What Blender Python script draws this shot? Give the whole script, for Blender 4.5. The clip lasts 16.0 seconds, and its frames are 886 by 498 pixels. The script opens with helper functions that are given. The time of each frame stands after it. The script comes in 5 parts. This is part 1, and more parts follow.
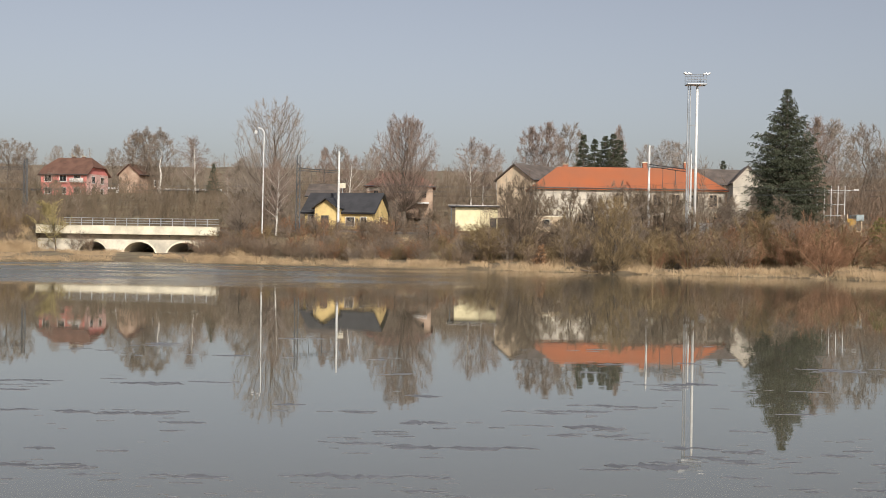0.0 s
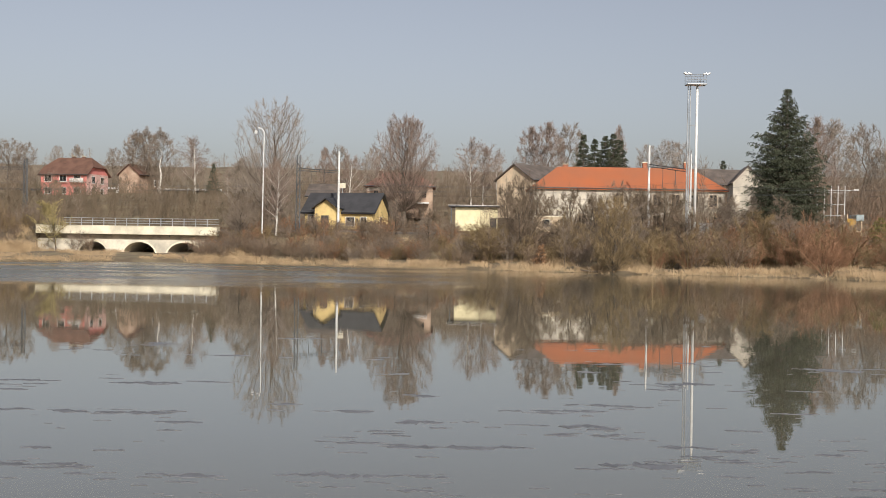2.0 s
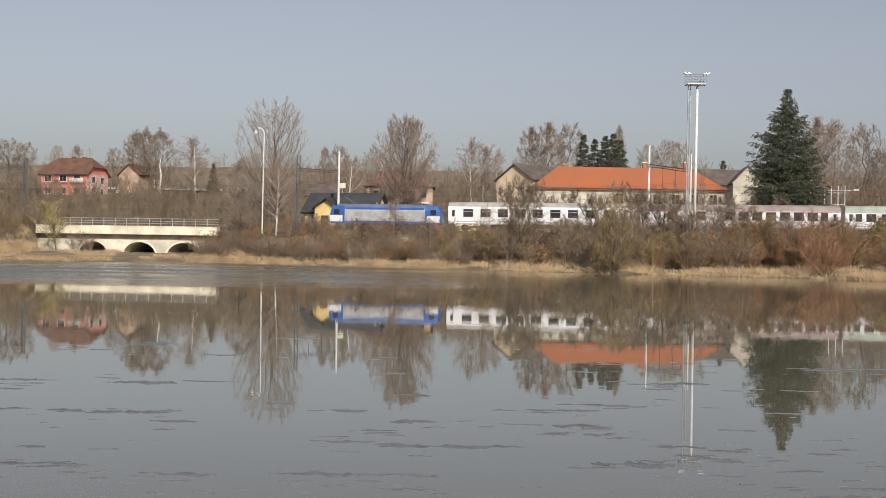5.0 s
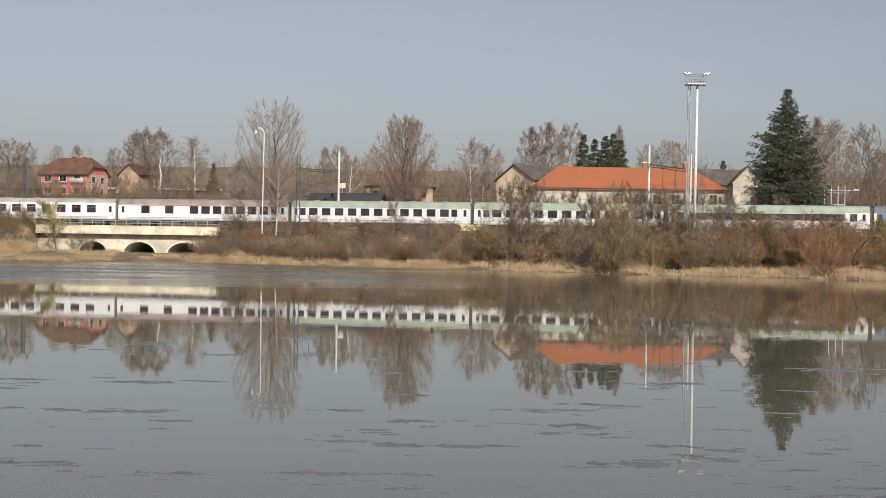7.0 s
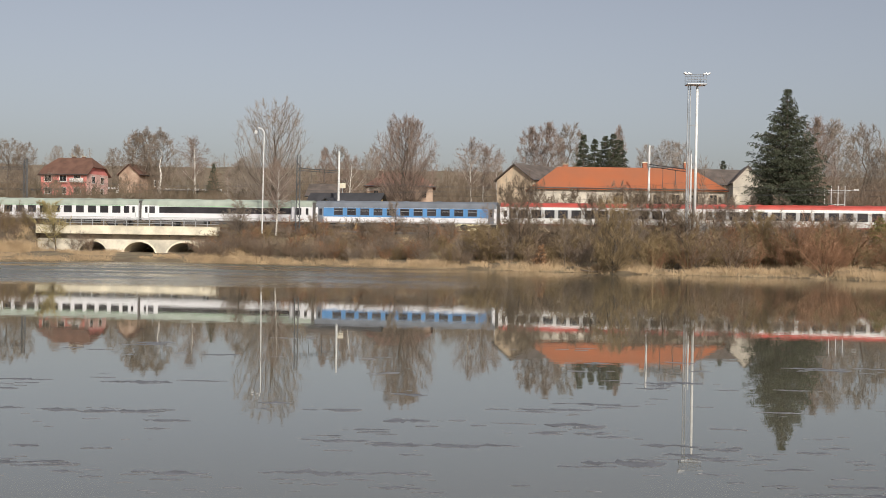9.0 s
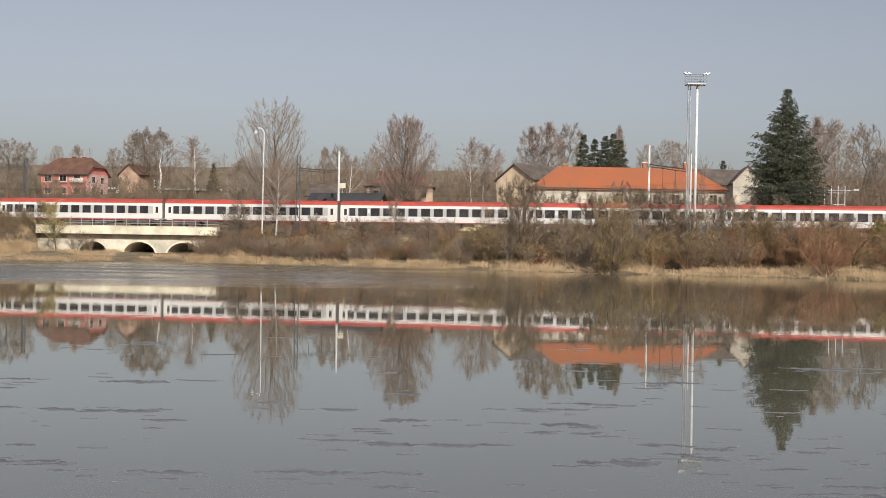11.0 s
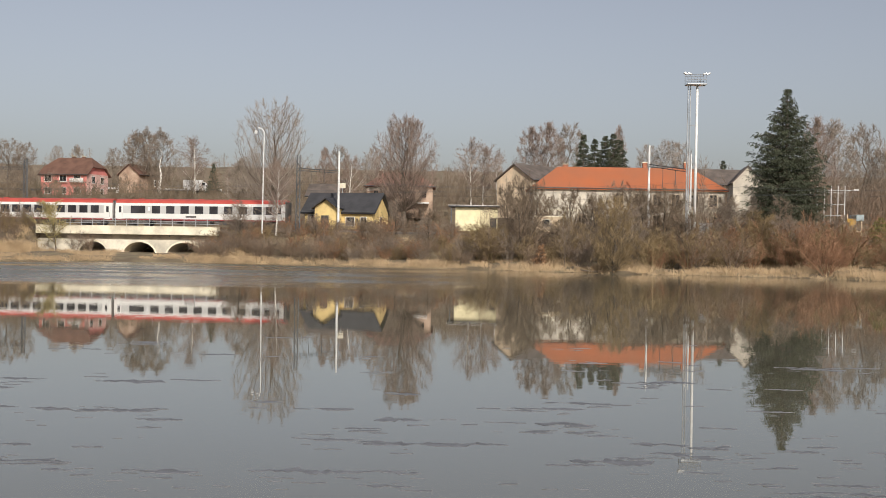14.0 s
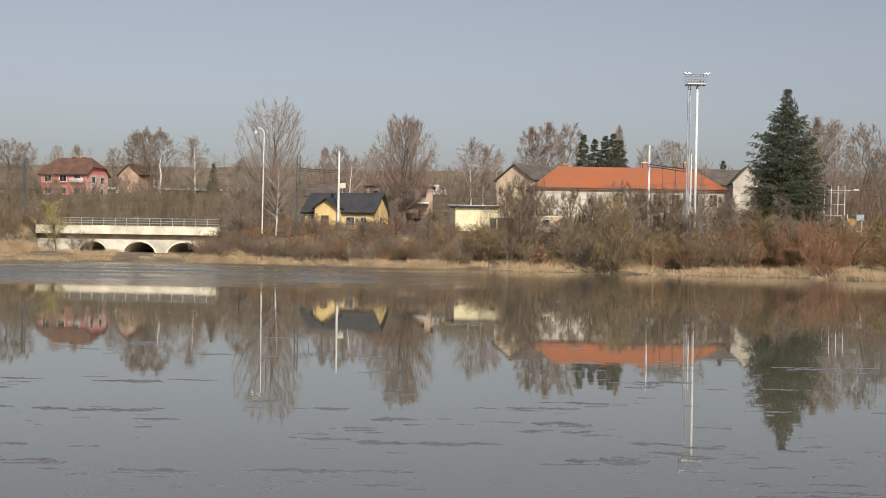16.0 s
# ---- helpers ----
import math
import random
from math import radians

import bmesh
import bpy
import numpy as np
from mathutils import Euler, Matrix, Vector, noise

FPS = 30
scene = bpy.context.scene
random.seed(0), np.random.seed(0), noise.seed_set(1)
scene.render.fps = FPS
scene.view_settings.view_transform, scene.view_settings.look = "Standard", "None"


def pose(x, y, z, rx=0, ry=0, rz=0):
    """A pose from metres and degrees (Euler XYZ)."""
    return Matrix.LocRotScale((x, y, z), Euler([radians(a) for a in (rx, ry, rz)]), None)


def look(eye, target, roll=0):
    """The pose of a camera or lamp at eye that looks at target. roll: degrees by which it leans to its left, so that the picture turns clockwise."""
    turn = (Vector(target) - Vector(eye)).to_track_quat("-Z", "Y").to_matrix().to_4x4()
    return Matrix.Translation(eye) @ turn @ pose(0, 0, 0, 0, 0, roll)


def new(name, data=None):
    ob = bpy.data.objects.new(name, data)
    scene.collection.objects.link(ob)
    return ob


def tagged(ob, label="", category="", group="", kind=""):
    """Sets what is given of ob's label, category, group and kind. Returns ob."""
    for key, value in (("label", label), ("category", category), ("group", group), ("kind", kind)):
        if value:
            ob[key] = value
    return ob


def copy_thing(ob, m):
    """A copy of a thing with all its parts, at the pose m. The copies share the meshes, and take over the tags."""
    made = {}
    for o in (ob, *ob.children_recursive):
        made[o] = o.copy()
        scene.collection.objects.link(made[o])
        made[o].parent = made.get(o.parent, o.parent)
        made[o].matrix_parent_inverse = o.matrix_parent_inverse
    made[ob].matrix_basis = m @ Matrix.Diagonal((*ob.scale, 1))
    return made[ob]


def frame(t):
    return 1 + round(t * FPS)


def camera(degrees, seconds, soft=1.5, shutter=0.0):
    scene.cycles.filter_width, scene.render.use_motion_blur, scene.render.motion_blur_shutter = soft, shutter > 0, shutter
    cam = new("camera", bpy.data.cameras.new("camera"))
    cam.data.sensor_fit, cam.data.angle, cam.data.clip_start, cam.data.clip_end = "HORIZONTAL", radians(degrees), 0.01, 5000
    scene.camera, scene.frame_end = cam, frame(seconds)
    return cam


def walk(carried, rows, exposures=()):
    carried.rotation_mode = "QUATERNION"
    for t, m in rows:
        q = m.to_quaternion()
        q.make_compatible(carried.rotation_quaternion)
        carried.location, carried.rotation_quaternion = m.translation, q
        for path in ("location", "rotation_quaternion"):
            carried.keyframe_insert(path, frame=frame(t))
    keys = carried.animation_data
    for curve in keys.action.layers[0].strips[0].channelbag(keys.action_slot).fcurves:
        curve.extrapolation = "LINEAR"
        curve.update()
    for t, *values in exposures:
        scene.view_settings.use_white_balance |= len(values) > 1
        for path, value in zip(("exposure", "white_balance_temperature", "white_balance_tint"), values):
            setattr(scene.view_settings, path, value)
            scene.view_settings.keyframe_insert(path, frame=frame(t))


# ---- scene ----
EYE = (0, 0, 3.3)
cam = camera(40.0, 16.0, soft=0.8)
VIEW = look(EYE, (0, 100, 3.3 - 0.617), roll=0.92)
walk(cam, [(0.0, VIEW), (16.0, VIEW)], exposures=[(0.0, 0.0), (3.6, 0.0), (6.3, -0.09), (9.2, -0.09), (11.3, -0.06), (16.0, -0.05)])

# ---- daylight: hazy spring sun behind the viewer, over the right shoulder ----
SUN_ELEVATION, SUN_AZIMUTH = 31.0, 166.0   # degrees; azimuth clockwise from the viewing direction (+y)
world = bpy.data.worlds.new("sky")
scene.world = world
world.use_nodes = True
wn = world.node_tree.nodes
wl = world.node_tree.links
sky = wn.new("ShaderNodeTexSky")
sky.sky_type, sky.sun_disc = "NISHITA", False
sky.sun_elevation, sky.sun_rotation = radians(SUN_ELEVATION), radians(SUN_AZIMUTH)
sky.air_density, sky.dust_density, sky.ozone_density, sky.altitude = 1.0, 3.0, 1.5, 400
wn["Background"].inputs["Strength"].default_value = 0.094
haze = wn.new("ShaderNodeHueSaturation")
haze.inputs["Saturation"].default_value = 0.52
wl.new(sky.outputs[0], haze.inputs["Color"])
veil = wn.new("ShaderNodeMix")
veil.data_type, veil.blend_type = "RGBA", "MULTIPLY"
veil.inputs["Factor"].default_value = 1.0
veil.inputs["B"].default_value = (1.016, 0.981, 0.998, 1)
wl.new(haze.outputs[0], veil.inputs["A"])
wl.new(veil.outputs["Result"], wn["Background"].inputs["Color"])
sun = new("sun", bpy.data.lights.new("sun", "SUN"))
sun.data.energy, sun.data.angle, sun.data.color = 3.6, radians(0.6), (1.0, 0.93, 0.83)
a, e = radians(SUN_AZIMUTH), radians(SUN_ELEVATION)
sun.matrix_world = look((0, 0, 60), (-math.sin(a) * math.cos(e), -math.cos(a) * math.cos(e), 60 - math.sin(e)))


# ---- materials ----
def material(name, colour, rough=0.8, metal=0.0, scale=2.0, vary=0.25, fine=30.0, bump=0.0, second=None, spec=0.5, island=False, each=False):
    """A procedural surface: colour varied at two scales, optional second colour in patches, fine relief."""
    m = bpy.data.materials.new(name)
    m.use_nodes = True
    n, l = m.node_tree.nodes, m.node_tree.links
    b = n["Principled BSDF"]
    b.inputs["Roughness"].default_value, b.inputs["Metallic"].default_value = rough, metal
    b.inputs["Specular IOR Level"].default_value = spec
    geo = n.new("ShaderNodeNewGeometry")
    big, small = n.new("ShaderNodeTexNoise"), n.new("ShaderNodeTexNoise")
    for t, s in ((big, scale), (small, fine)):
        t.inputs["Scale"].default_value, t.inputs["Detail"].default_value = s, 4.0
        l.new(geo.outputs["Position"], t.inputs["Vector"])
    if each or island:
        # moving or repeated pieces carry their grain along
        co = n.new("ShaderNodeTexCoord")
        for t in (big, small):
            l.new(co.outputs["Object"], t.inputs["Vector"])
    mix = n.new("ShaderNodeMix")
    mix.data_type = "RGBA"
    mix.inputs["A"].default_value = (*[c * (1 - vary) for c in colour], 1)
    mix.inputs["B"].default_value = (*(second or [min(1, c * (1 + vary)) for c in colour]), 1)
    ramp = n.new("ShaderNodeMapRange")
    ramp.inputs["From Min"].default_value, ramp.inputs["From Max"].default_value = 0.35, 0.65
    l.new(big.outputs["Fac"], ramp.inputs["Value"])
    l.new(ramp.outputs["Result"], mix.inputs["Factor"])
    grain = n.new("ShaderNodeMix")
    grain.data_type, grain.blend_type = "RGBA", "MULTIPLY"
    grain.inputs["Factor"].default_value = 1.0
    tone = n.new("ShaderNodeMapRange")
    tone.inputs["To Min"].default_value, tone.inputs["To Max"].default_value = 1 - vary * 0.8, 1 + vary * 0.4
    src = small.outputs["Fac"]
    if island or each:
        info = n.new("ShaderNodeObjectInfo")
        add = n.new("ShaderNodeMath")
        add.operation = "MULTIPLY_ADD"
        l.new(geo.outputs["Random Per Island"] if island else info.outputs["Random"], add.inputs[0])
        add.inputs[1].default_value = 0.6
        half = n.new("ShaderNodeMath")
        half.operation = "MULTIPLY"
        half.inputs[1].default_value = 0.5
        l.new(small.outputs["Fac"], half.inputs[0])
        l.new(half.outputs[0], add.inputs[2])
        src = add.outputs[0]
    l.new(src, tone.inputs["Value"])
    l.new(mix.outputs["Result"], grain.inputs["A"])
    l.new(tone.outputs["Result"], grain.inputs["B"])
    l.new(grain.outputs["Result"], b.inputs["Base Color"])
    if bump:
        bp = n.new("ShaderNodeBump")
        bp.inputs["Strength"].default_value, bp.inputs["Distance"].default_value = bump, 0.05
        l.new(small.outputs["Fac"], bp.inputs["Height"])
        l.new(bp.outputs["Normal"], b.inputs["Normal"])
    return m


def water_material():
    """Calm pond water with faint ripples, ruffled by the wind in long streaks near the far shore."""
    m = bpy.data.materials.new("pond_water")
    m.use_nodes = True
    n, l = m.node_tree.nodes, m.node_tree.links
    b = n["Principled BSDF"]
    b.inputs["Base Color"].default_value = (0.137, 0.128, 0.090, 1)
    b.inputs["Roughness"].default_value, b.inputs["IOR"].default_value = 0.0, 1.45
    geo = n.new("ShaderNodeNewGeometry")

    def stretched(sx, sy, scale, detail):
        mp, t = n.new("ShaderNodeMapping"), n.new("ShaderNodeTexNoise")
        mp.inputs["Scale"].default_value = (sx, sy, 1)
        t.inputs["Scale"].default_value, t.inputs["Detail"].default_value = scale, detail
        l.new(geo.outputs["Position"], mp.inputs["Vector"])
        l.new(mp.outputs["Vector"], t.inputs["Vector"])
        return t.outputs["Fac"]

    def maths(op, a, b2):
        k = n.new("ShaderNodeMath")
        k.operation = op
        for i, v in ((0, a), (1, b2)):
            if isinstance(v, (int, float)):
                k.inputs[i].default_value = v
            else:
                l.new(v, k.inputs[i])
        return k.outputs[0]

    def ranged(v, lo, hi, to_lo, to_hi):
        k = n.new("ShaderNodeMapRange")
        for name, x in (("From Min", lo), ("From Max", hi), ("To Min", to_lo), ("To Max", to_hi)):
            k.inputs[name].default_value = x
        l.new(v, k.inputs["Value"])
        return k.outputs["Result"]
    sep = n.new("ShaderNodeSeparateXYZ")
    l.new(geo.outputs["Position"], sep.inputs[0])
    # wind-ruffled lane along the far shore, fading out towards +x
    lane = maths("MULTIPLY", ranged(sep.outputs["Y"], 80, 94, 0, 1), ranged(sep.outputs["X"], -14, 10, 1, 0))
    streak = ranged(stretched(0.035, 0.11, 1.0, 3.0), 0.40, 0.58, 0.35, 1)
    ruffle = maths("MULTIPLY", lane, streak)
    wave = stretched(0.22, 1.0, 2.2, 3.0)
    chop = stretched(1.0, 1.0, 6.0, 2.0)
    bp = n.new("ShaderNodeBump")
    bp.inputs["Distance"].default_value = 0.018
    bp.inputs["Strength"].default_value = 0.05
    l.new(wave, bp.inputs["Height"])
    bp2 = n.new("ShaderNodeBump")
    bp2.inputs["Distance"].default_value = 0.05
    l.new(maths("MULTIPLY", ruffle, 0.7), bp2.inputs["Strength"])
    l.new(chop, bp2.inputs["Height"])
    l.new(bp.outputs["Normal"], bp2.inputs["Normal"])
    l.new(bp2.outputs["Normal"], b.inputs["Normal"])
    # a light breeze blurs the whole far half a little
    breeze = ranged(sep.outputs["Y"], 62, 96, 0, 0.075)
    l.new(maths("MAXIMUM", maths("MULTIPLY", ruffle, 0.32), breeze), b.inputs["Roughness"])
    return m


WATER = water_material()
EARTH = material("winter_earth", (0.20, 0.152, 0.10), 0.95, scale=0.25, vary=0.25, fine=3.0, bump=0.4, second=(0.27, 0.22, 0.135))
BALLAST = material("ballast", (0.16, 0.14, 0.12), 0.95, scale=1.0, vary=0.3, fine=14.0, bump=0.6)
REED = material("dry_reed", (0.46, 0.335, 0.20), 0.8, scale=0.4, vary=0.25, fine=5.0, island=True)
ICE = material("floating_mat", (0.168, 0.174, 0.19), 0.75, scale=3.0, vary=0.2, fine=25.0, bump=0.2, each=True)
CONCRETE = material("cream_concrete", (0.80, 0.74, 0.58), 0.85, scale=0.5, vary=0.18, fine=5.0, bump=0.15)
STONE = material("bridge_plaster", (0.66, 0.61, 0.5), 0.9, scale=0.4, vary=0.25, fine=4.0, bump=0.2)
SHADED_CONCRETE = material("shade_darkened_concrete", (0.24, 0.205, 0.16), 0.9, scale=0.6, vary=0.25, fine=5.0, bump=0.1)
PALE_TWIG = material("pale_hazy_grey_twigs", (0.33, 0.275, 0.225), 0.9, scale=0.5, vary=0.2, fine=4.0, island=True)
RUST_LEAF = material("withered_leaves", (0.33, 0.19, 0.10), 0.8, scale=1.0, vary=0.3, fine=6.0, island=True)
DARKVOID = material("arch_shade_and_dark_trim", (0.10, 0.09, 0.08), 0.95, scale=1.0, vary=0.3, fine=6.0)
STEEL = material("galvanised_steel", (0.52, 0.54, 0.55), 0.45, 0.6, scale=1.0, vary=0.15, fine=10.0)
WHITEPOLE = material("white_painted_pole", (0.78, 0.78, 0.76), 0.5, scale=1.0, vary=0.08, fine=10.0)
DARKSTEEL = material("weathered_steel", (0.12, 0.125, 0.13), 0.6, 0.3, scale=1.0, vary=0.2, fine=10.0)
RAIL = material("rusty_rail", (0.18, 0.11, 0.07), 0.5, 0.6, scale=2.0, vary=0.2, fine=20.0)
BARK = material("grey_bark", (0.17, 0.135, 0.105), 0.9, scale=2.0, vary=0.3, fine=12.0)
BIRCH = material("birch_bark", (0.76, 0.72, 0.66), 0.8, scale=2.5, vary=0.22, fine=9.0)
BIRCH_LIMB = material("pale_birch_limbs", (0.50, 0.445, 0.39), 0.85, scale=2.0, vary=0.2, fine=9.0)
TWIG_GREY = material("grey_brown_twigs", (0.275, 0.22, 0.17), 0.9, scale=0.5, vary=0.25, fine=4.0, island=True)
TWIG_BROWN = material("brown_twigs", (0.255, 0.185, 0.128), 0.9, scale=0.5, vary=0.3, fine=4.0, island=True)
TWIG_RED = material("red_brown_twigs", (0.33, 0.182, 0.105), 0.9, scale=0.5, vary=0.25, fine=4.0, island=True)
TWIG_OLIVE = material("olive_twigs", (0.275, 0.20, 0.105), 0.9, scale=0.5, vary=0.25, fine=4.0, island=True)
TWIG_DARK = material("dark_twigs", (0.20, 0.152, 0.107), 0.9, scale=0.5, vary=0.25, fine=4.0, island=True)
DARKBARK = material("dark_wet_bark", (0.085, 0.068, 0.052), 0.9, scale=2.0, vary=0.3, fine=12.0)
TWIG_PINK = material("pinkish_brown_twigs", (0.30, 0.225, 0.18), 0.9, scale=0.5, vary=0.2, fine=4.0, island=True)
TWIG_RUSSET = material("russet_twigs", (0.205, 0.145, 0.103), 0.9, scale=0.3, vary=0.3, fine=4.0, island=True)
TWIG_MOSS = material("mossy_brown_twigs", (0.195, 0.155, 0.102), 0.9, scale=0.15, vary=0.3, fine=4.0, island=True, second=(0.26, 0.195, 0.135))
BUD_PALE = material("pale_olive_buds", (0.40, 0.33, 0.15), 0.8, scale=0.7, vary=0.25, fine=5.0, island=True)
BUD_GREEN = material("yellow_green_buds", (0.19, 0.18, 0.05), 0.8, scale=0.7, vary=0.3, fine=5.0, island=True)
NEEDLES = material("dark_spruce_needles", (0.072, 0.083, 0.048), 0.7, scale=0.8, vary=0.35, fine=6.0, island=True)
GLASS = material("dark_window_glass", (0.025, 0.028, 0.03), 0.12, scale=0.7, vary=0.3, fine=3.0, each=True)
FRAMEWHITE = material("white_window_frame", (0.75, 0.74, 0.7), 0.6, scale=2.0, vary=0.08, fine=9.0)


# ---- building tools ----
def finish(name, verts, faces, mat, parent=None, label="", smooth=False):
    me = bpy.data.meshes.new(name)
    me.from_pydata(verts, [], faces)
    me.materials.append(mat)
    if smooth:
        me.polygons.foreach_set("use_smooth", [True] * len(me.polygons))
    me.update()
    ob = new(name, me)
    if parent is not None:
        ob.parent = parent
    if label:
        ob["label"] = label
    return ob


def part(name, bm, mat, parent=None, label="", smooth=False):
    """Links a bmesh as one mesh object under a thing or part."""
    me = bpy.data.meshes.new(name)
    bm.normal_update()
    bm.to_mesh(me)
    bm.free()
    me.materials.append(mat)
    if smooth:
        me.polygons.foreach_set("use_smooth", [True] * len(me.polygons))
    ob = new(name, me)
    if parent is not None:
        ob.parent = parent
    if label:
        ob["label"] = label
    return ob


def thing(name, at=(0, 0, 0), turn=0.0, label="", category="", group="", kind=""):
    ob = new(name)
    ob.matrix_basis = pose(*at, 0, 0, turn)
    return tagged(ob, label, category, group, kind)


def box(bm, x0, x1, y0, y1, z0, z1, bevel=0.0):
    r = bmesh.ops.create_cube(bm, size=1.0)
    bmesh.ops.scale(bm, vec=(x1 - x0, y1 - y0, z1 - z0), verts=r["verts"])
    bmesh.ops.translate(bm, vec=((x0 + x1) / 2, (y0 + y1) / 2, (z0 + z1) / 2), verts=r["verts"])
    if bevel:
        es = list({e for v in r["verts"] for e in v.link_edges})
        bmesh.ops.bevel(bm, geom=es, offset=bevel, segments=2, affect="EDGES", profile=0.5)
    return bm


def boxed(x0, x1, y0, y1, z0, z1, bevel=0.0):
    return box(bmesh.new(), x0, x1, y0, y1, z0, z1, bevel)


def rod(bm, p, q, r0, r1=None, sides=8):
    """A tapered rod from p to q."""
    p, q = Vector(p), Vector(q)
    d = q - p
    m = Matrix.Translation((p + q) / 2) @ d.to_track_quat("Z", "Y").to_matrix().to_4x4()
    bmesh.ops.create_cone(bm, cap_ends=True, segments=sides, radius1=r0, radius2=r0 if r1 is None else r1, depth=d.length, matrix=m)
    return bm


def prism(bm, outline, x0, x1):
    """Extrudes an outline of (y, z) points along x."""
    a = [bm.verts.new((x0, y, z)) for y, z in outline]
    b = [bm.verts.new((x1, y, z)) for y, z in outline]
    k = len(outline)
    for i in range(k):
        bm.faces.new((a[i], a[(i + 1) % k], b[(i + 1) % k], b[i]))
    bm.faces.new(a[::-1])
    bm.faces.new(b)
    bmesh.ops.recalc_face_normals(bm, faces=bm.faces[:])
    return bm


def spikes(segments):
    """Vertices and faces of many thin pointed twigs, three-sided: rows of (p, q, r0, r1)."""
    v, _ = tubes(segments, 3)
    v = np.array(v).reshape(-1, 6, 3)
    tip = v[:, 3:6].mean(axis=1, keepdims=True)
    v = np.concatenate([v[:, 0:3], tip], axis=1).reshape(-1, 3)
    b = np.arange(len(v) // 4) * 4
    f = np.concatenate([np.stack([b + i, b + (i + 1) % 3, b + 3], axis=1) for i in range(3)])
    return v.tolist(), f.tolist()


def merged(*lots):
    """Joins lots of (vertices, faces)."""
    v, f = [], []
    for lv, lf in lots:
        k = len(v)
        v += lv
        f += [[i + k for i in q] for q in lf]
    return v, f


def tubes(segments, sides=3):
    """Vertices and faces of many thin tapered twigs: rows of (p, q, r0, r1)."""
    s = np.array([(*p, *q, a, b) for p, q, a, b in segments], dtype=float)
    p, q, r0, r1 = s[:, 0:3], s[:, 3:6], s[:, 6:7], s[:, 7:8]
    d = q - p
    d /= np.linalg.norm(d, axis=1, keepdims=True) + 1e-9
    ref = np.where(np.abs(d[:, 2:3]) > 0.9, np.array([[1.0, 0, 0]]), np.array([[0, 0, 1.0]]))
    u = np.cross(d, ref)
    u /= np.linalg.norm(u, axis=1, keepdims=True) + 1e-9
    w = np.cross(d, u)
    rings = []
    for c, r in ((p, r0), (q, r1)):
        for i in range(sides):
            t = 2 * math.pi * i / sides
            rings.append(c + r * (u * math.cos(t) + w * math.sin(t)))
    v = np.stack(rings, axis=1).reshape(-1, 3)
    base = np.arange(len(s)) * 2 * sides
    f = []
    for i in range(sides):
        j = (i + 1) % sides
        f.append(np.stack([base + i, base + j, base + sides + j, base + sides + i], axis=1))
    return v.tolist(), np.concatenate(f).tolist()


def chain(points, radii, sides=6):
    """Vertices and faces of one unbroken tube through the points."""
    pts = [Vector(p) for p in points]
    v, f = [], []
    for i, p in enumerate(pts):
        d = (pts[min(i + 1, len(pts) - 1)] - pts[max(i - 1, 0)]).normalized()
        ref = Vector((1, 0, 0)) if abs(d.z) > 0.9 else Vector((0, 0, 1))
        u = d.cross(ref).normalized()
        w = d.cross(u)
        for k in range(sides):
            t = 2 * math.pi * k / sides
            v.append(tuple(p + (u * math.cos(t) + w * math.sin(t)) * radii[i]))
    for i in range(len(pts) - 1):
        for k in range(sides):
            j = (k + 1) % sides
            f.append((i * sides + k, i * sides + j, (i + 1) * sides + j, (i + 1) * sides + k))
    f.append(tuple(range(sides))[::-1])
    f.append(tuple(range((len(pts) - 1) * sides, len(pts) * sides)))
    return v, f


def grow(rng, out, p, d, length, r, level, spec, start=0.0):
    """Grows one limb with its side limbs; out[level] collects the segments. spec[level] = (pieces, children, angle, share, wiggle, lift)."""
    pieces, kids, angle, share, wiggle, lift = spec[level][:6]
    dome = len(spec[level]) > 6
    p, d = Vector(p), Vector(d).normalized()
    pts, dirs = [p], []
    step = length / pieces
    g = rng.gauss
    for i in range(pieces):
        d = Vector((d.x + g(0, wiggle), d.y + g(0, wiggle), d.z + g(0, wiggle) + lift))
        d.normalize()
        p = p + d * step
        pts.append(p)
        dirs.append(d)
    end = r * (0.25 if level < len(spec) - 1 else 0.5)
    for i in range(pieces):
        out[level].append((pts[i], pts[i + 1], r + (end - r) * i / pieces, r + (end - r) * (i + 1) / pieces))
    if level + 1 >= len(spec):
        return
    for k in range(kids):
        t = start + (1 - start) * (k + rng.random()) / kids
        i = min(int(t * pieces), pieces - 1)
        base = pts[i].lerp(pts[i + 1], t * pieces - i)
        a = rng.random() * 2 * math.pi
        q = dirs[i]
        u = q.cross(Vector((1, 0, 0)) if abs(q.z) > 0.8 else Vector((0, 0, 1))).normalized()
        side = u * math.cos(a) + q.cross(u) * math.sin(a)
        ang = radians(angle * rng.uniform(0.7, 1.3))
        cd = q * math.cos(ang) + side * math.sin(ang)
        grow(rng, out, base, cd, length * share * (0.30 + 0.95 * math.sin(math.pi * min(1.0, 0.12 + 0.80 * t)) if dome else 1.15 - 0.65 * t) * rng.uniform(0.75, 1.25), max(0.012, (r + (end - r) * t) * 0.55), level + 1, spec)


# ---- the land: one sheet with the pond's bed, the far bank, the railway embankment and the rising fields ----
TRACK_AT, TRACK_WAY = Vector((-66.8, 183.47)), Vector((0.98210, -0.18837))
RAIL_TOP = 4.80
BEND, BEND_RADIUS = 150.0, 420.0


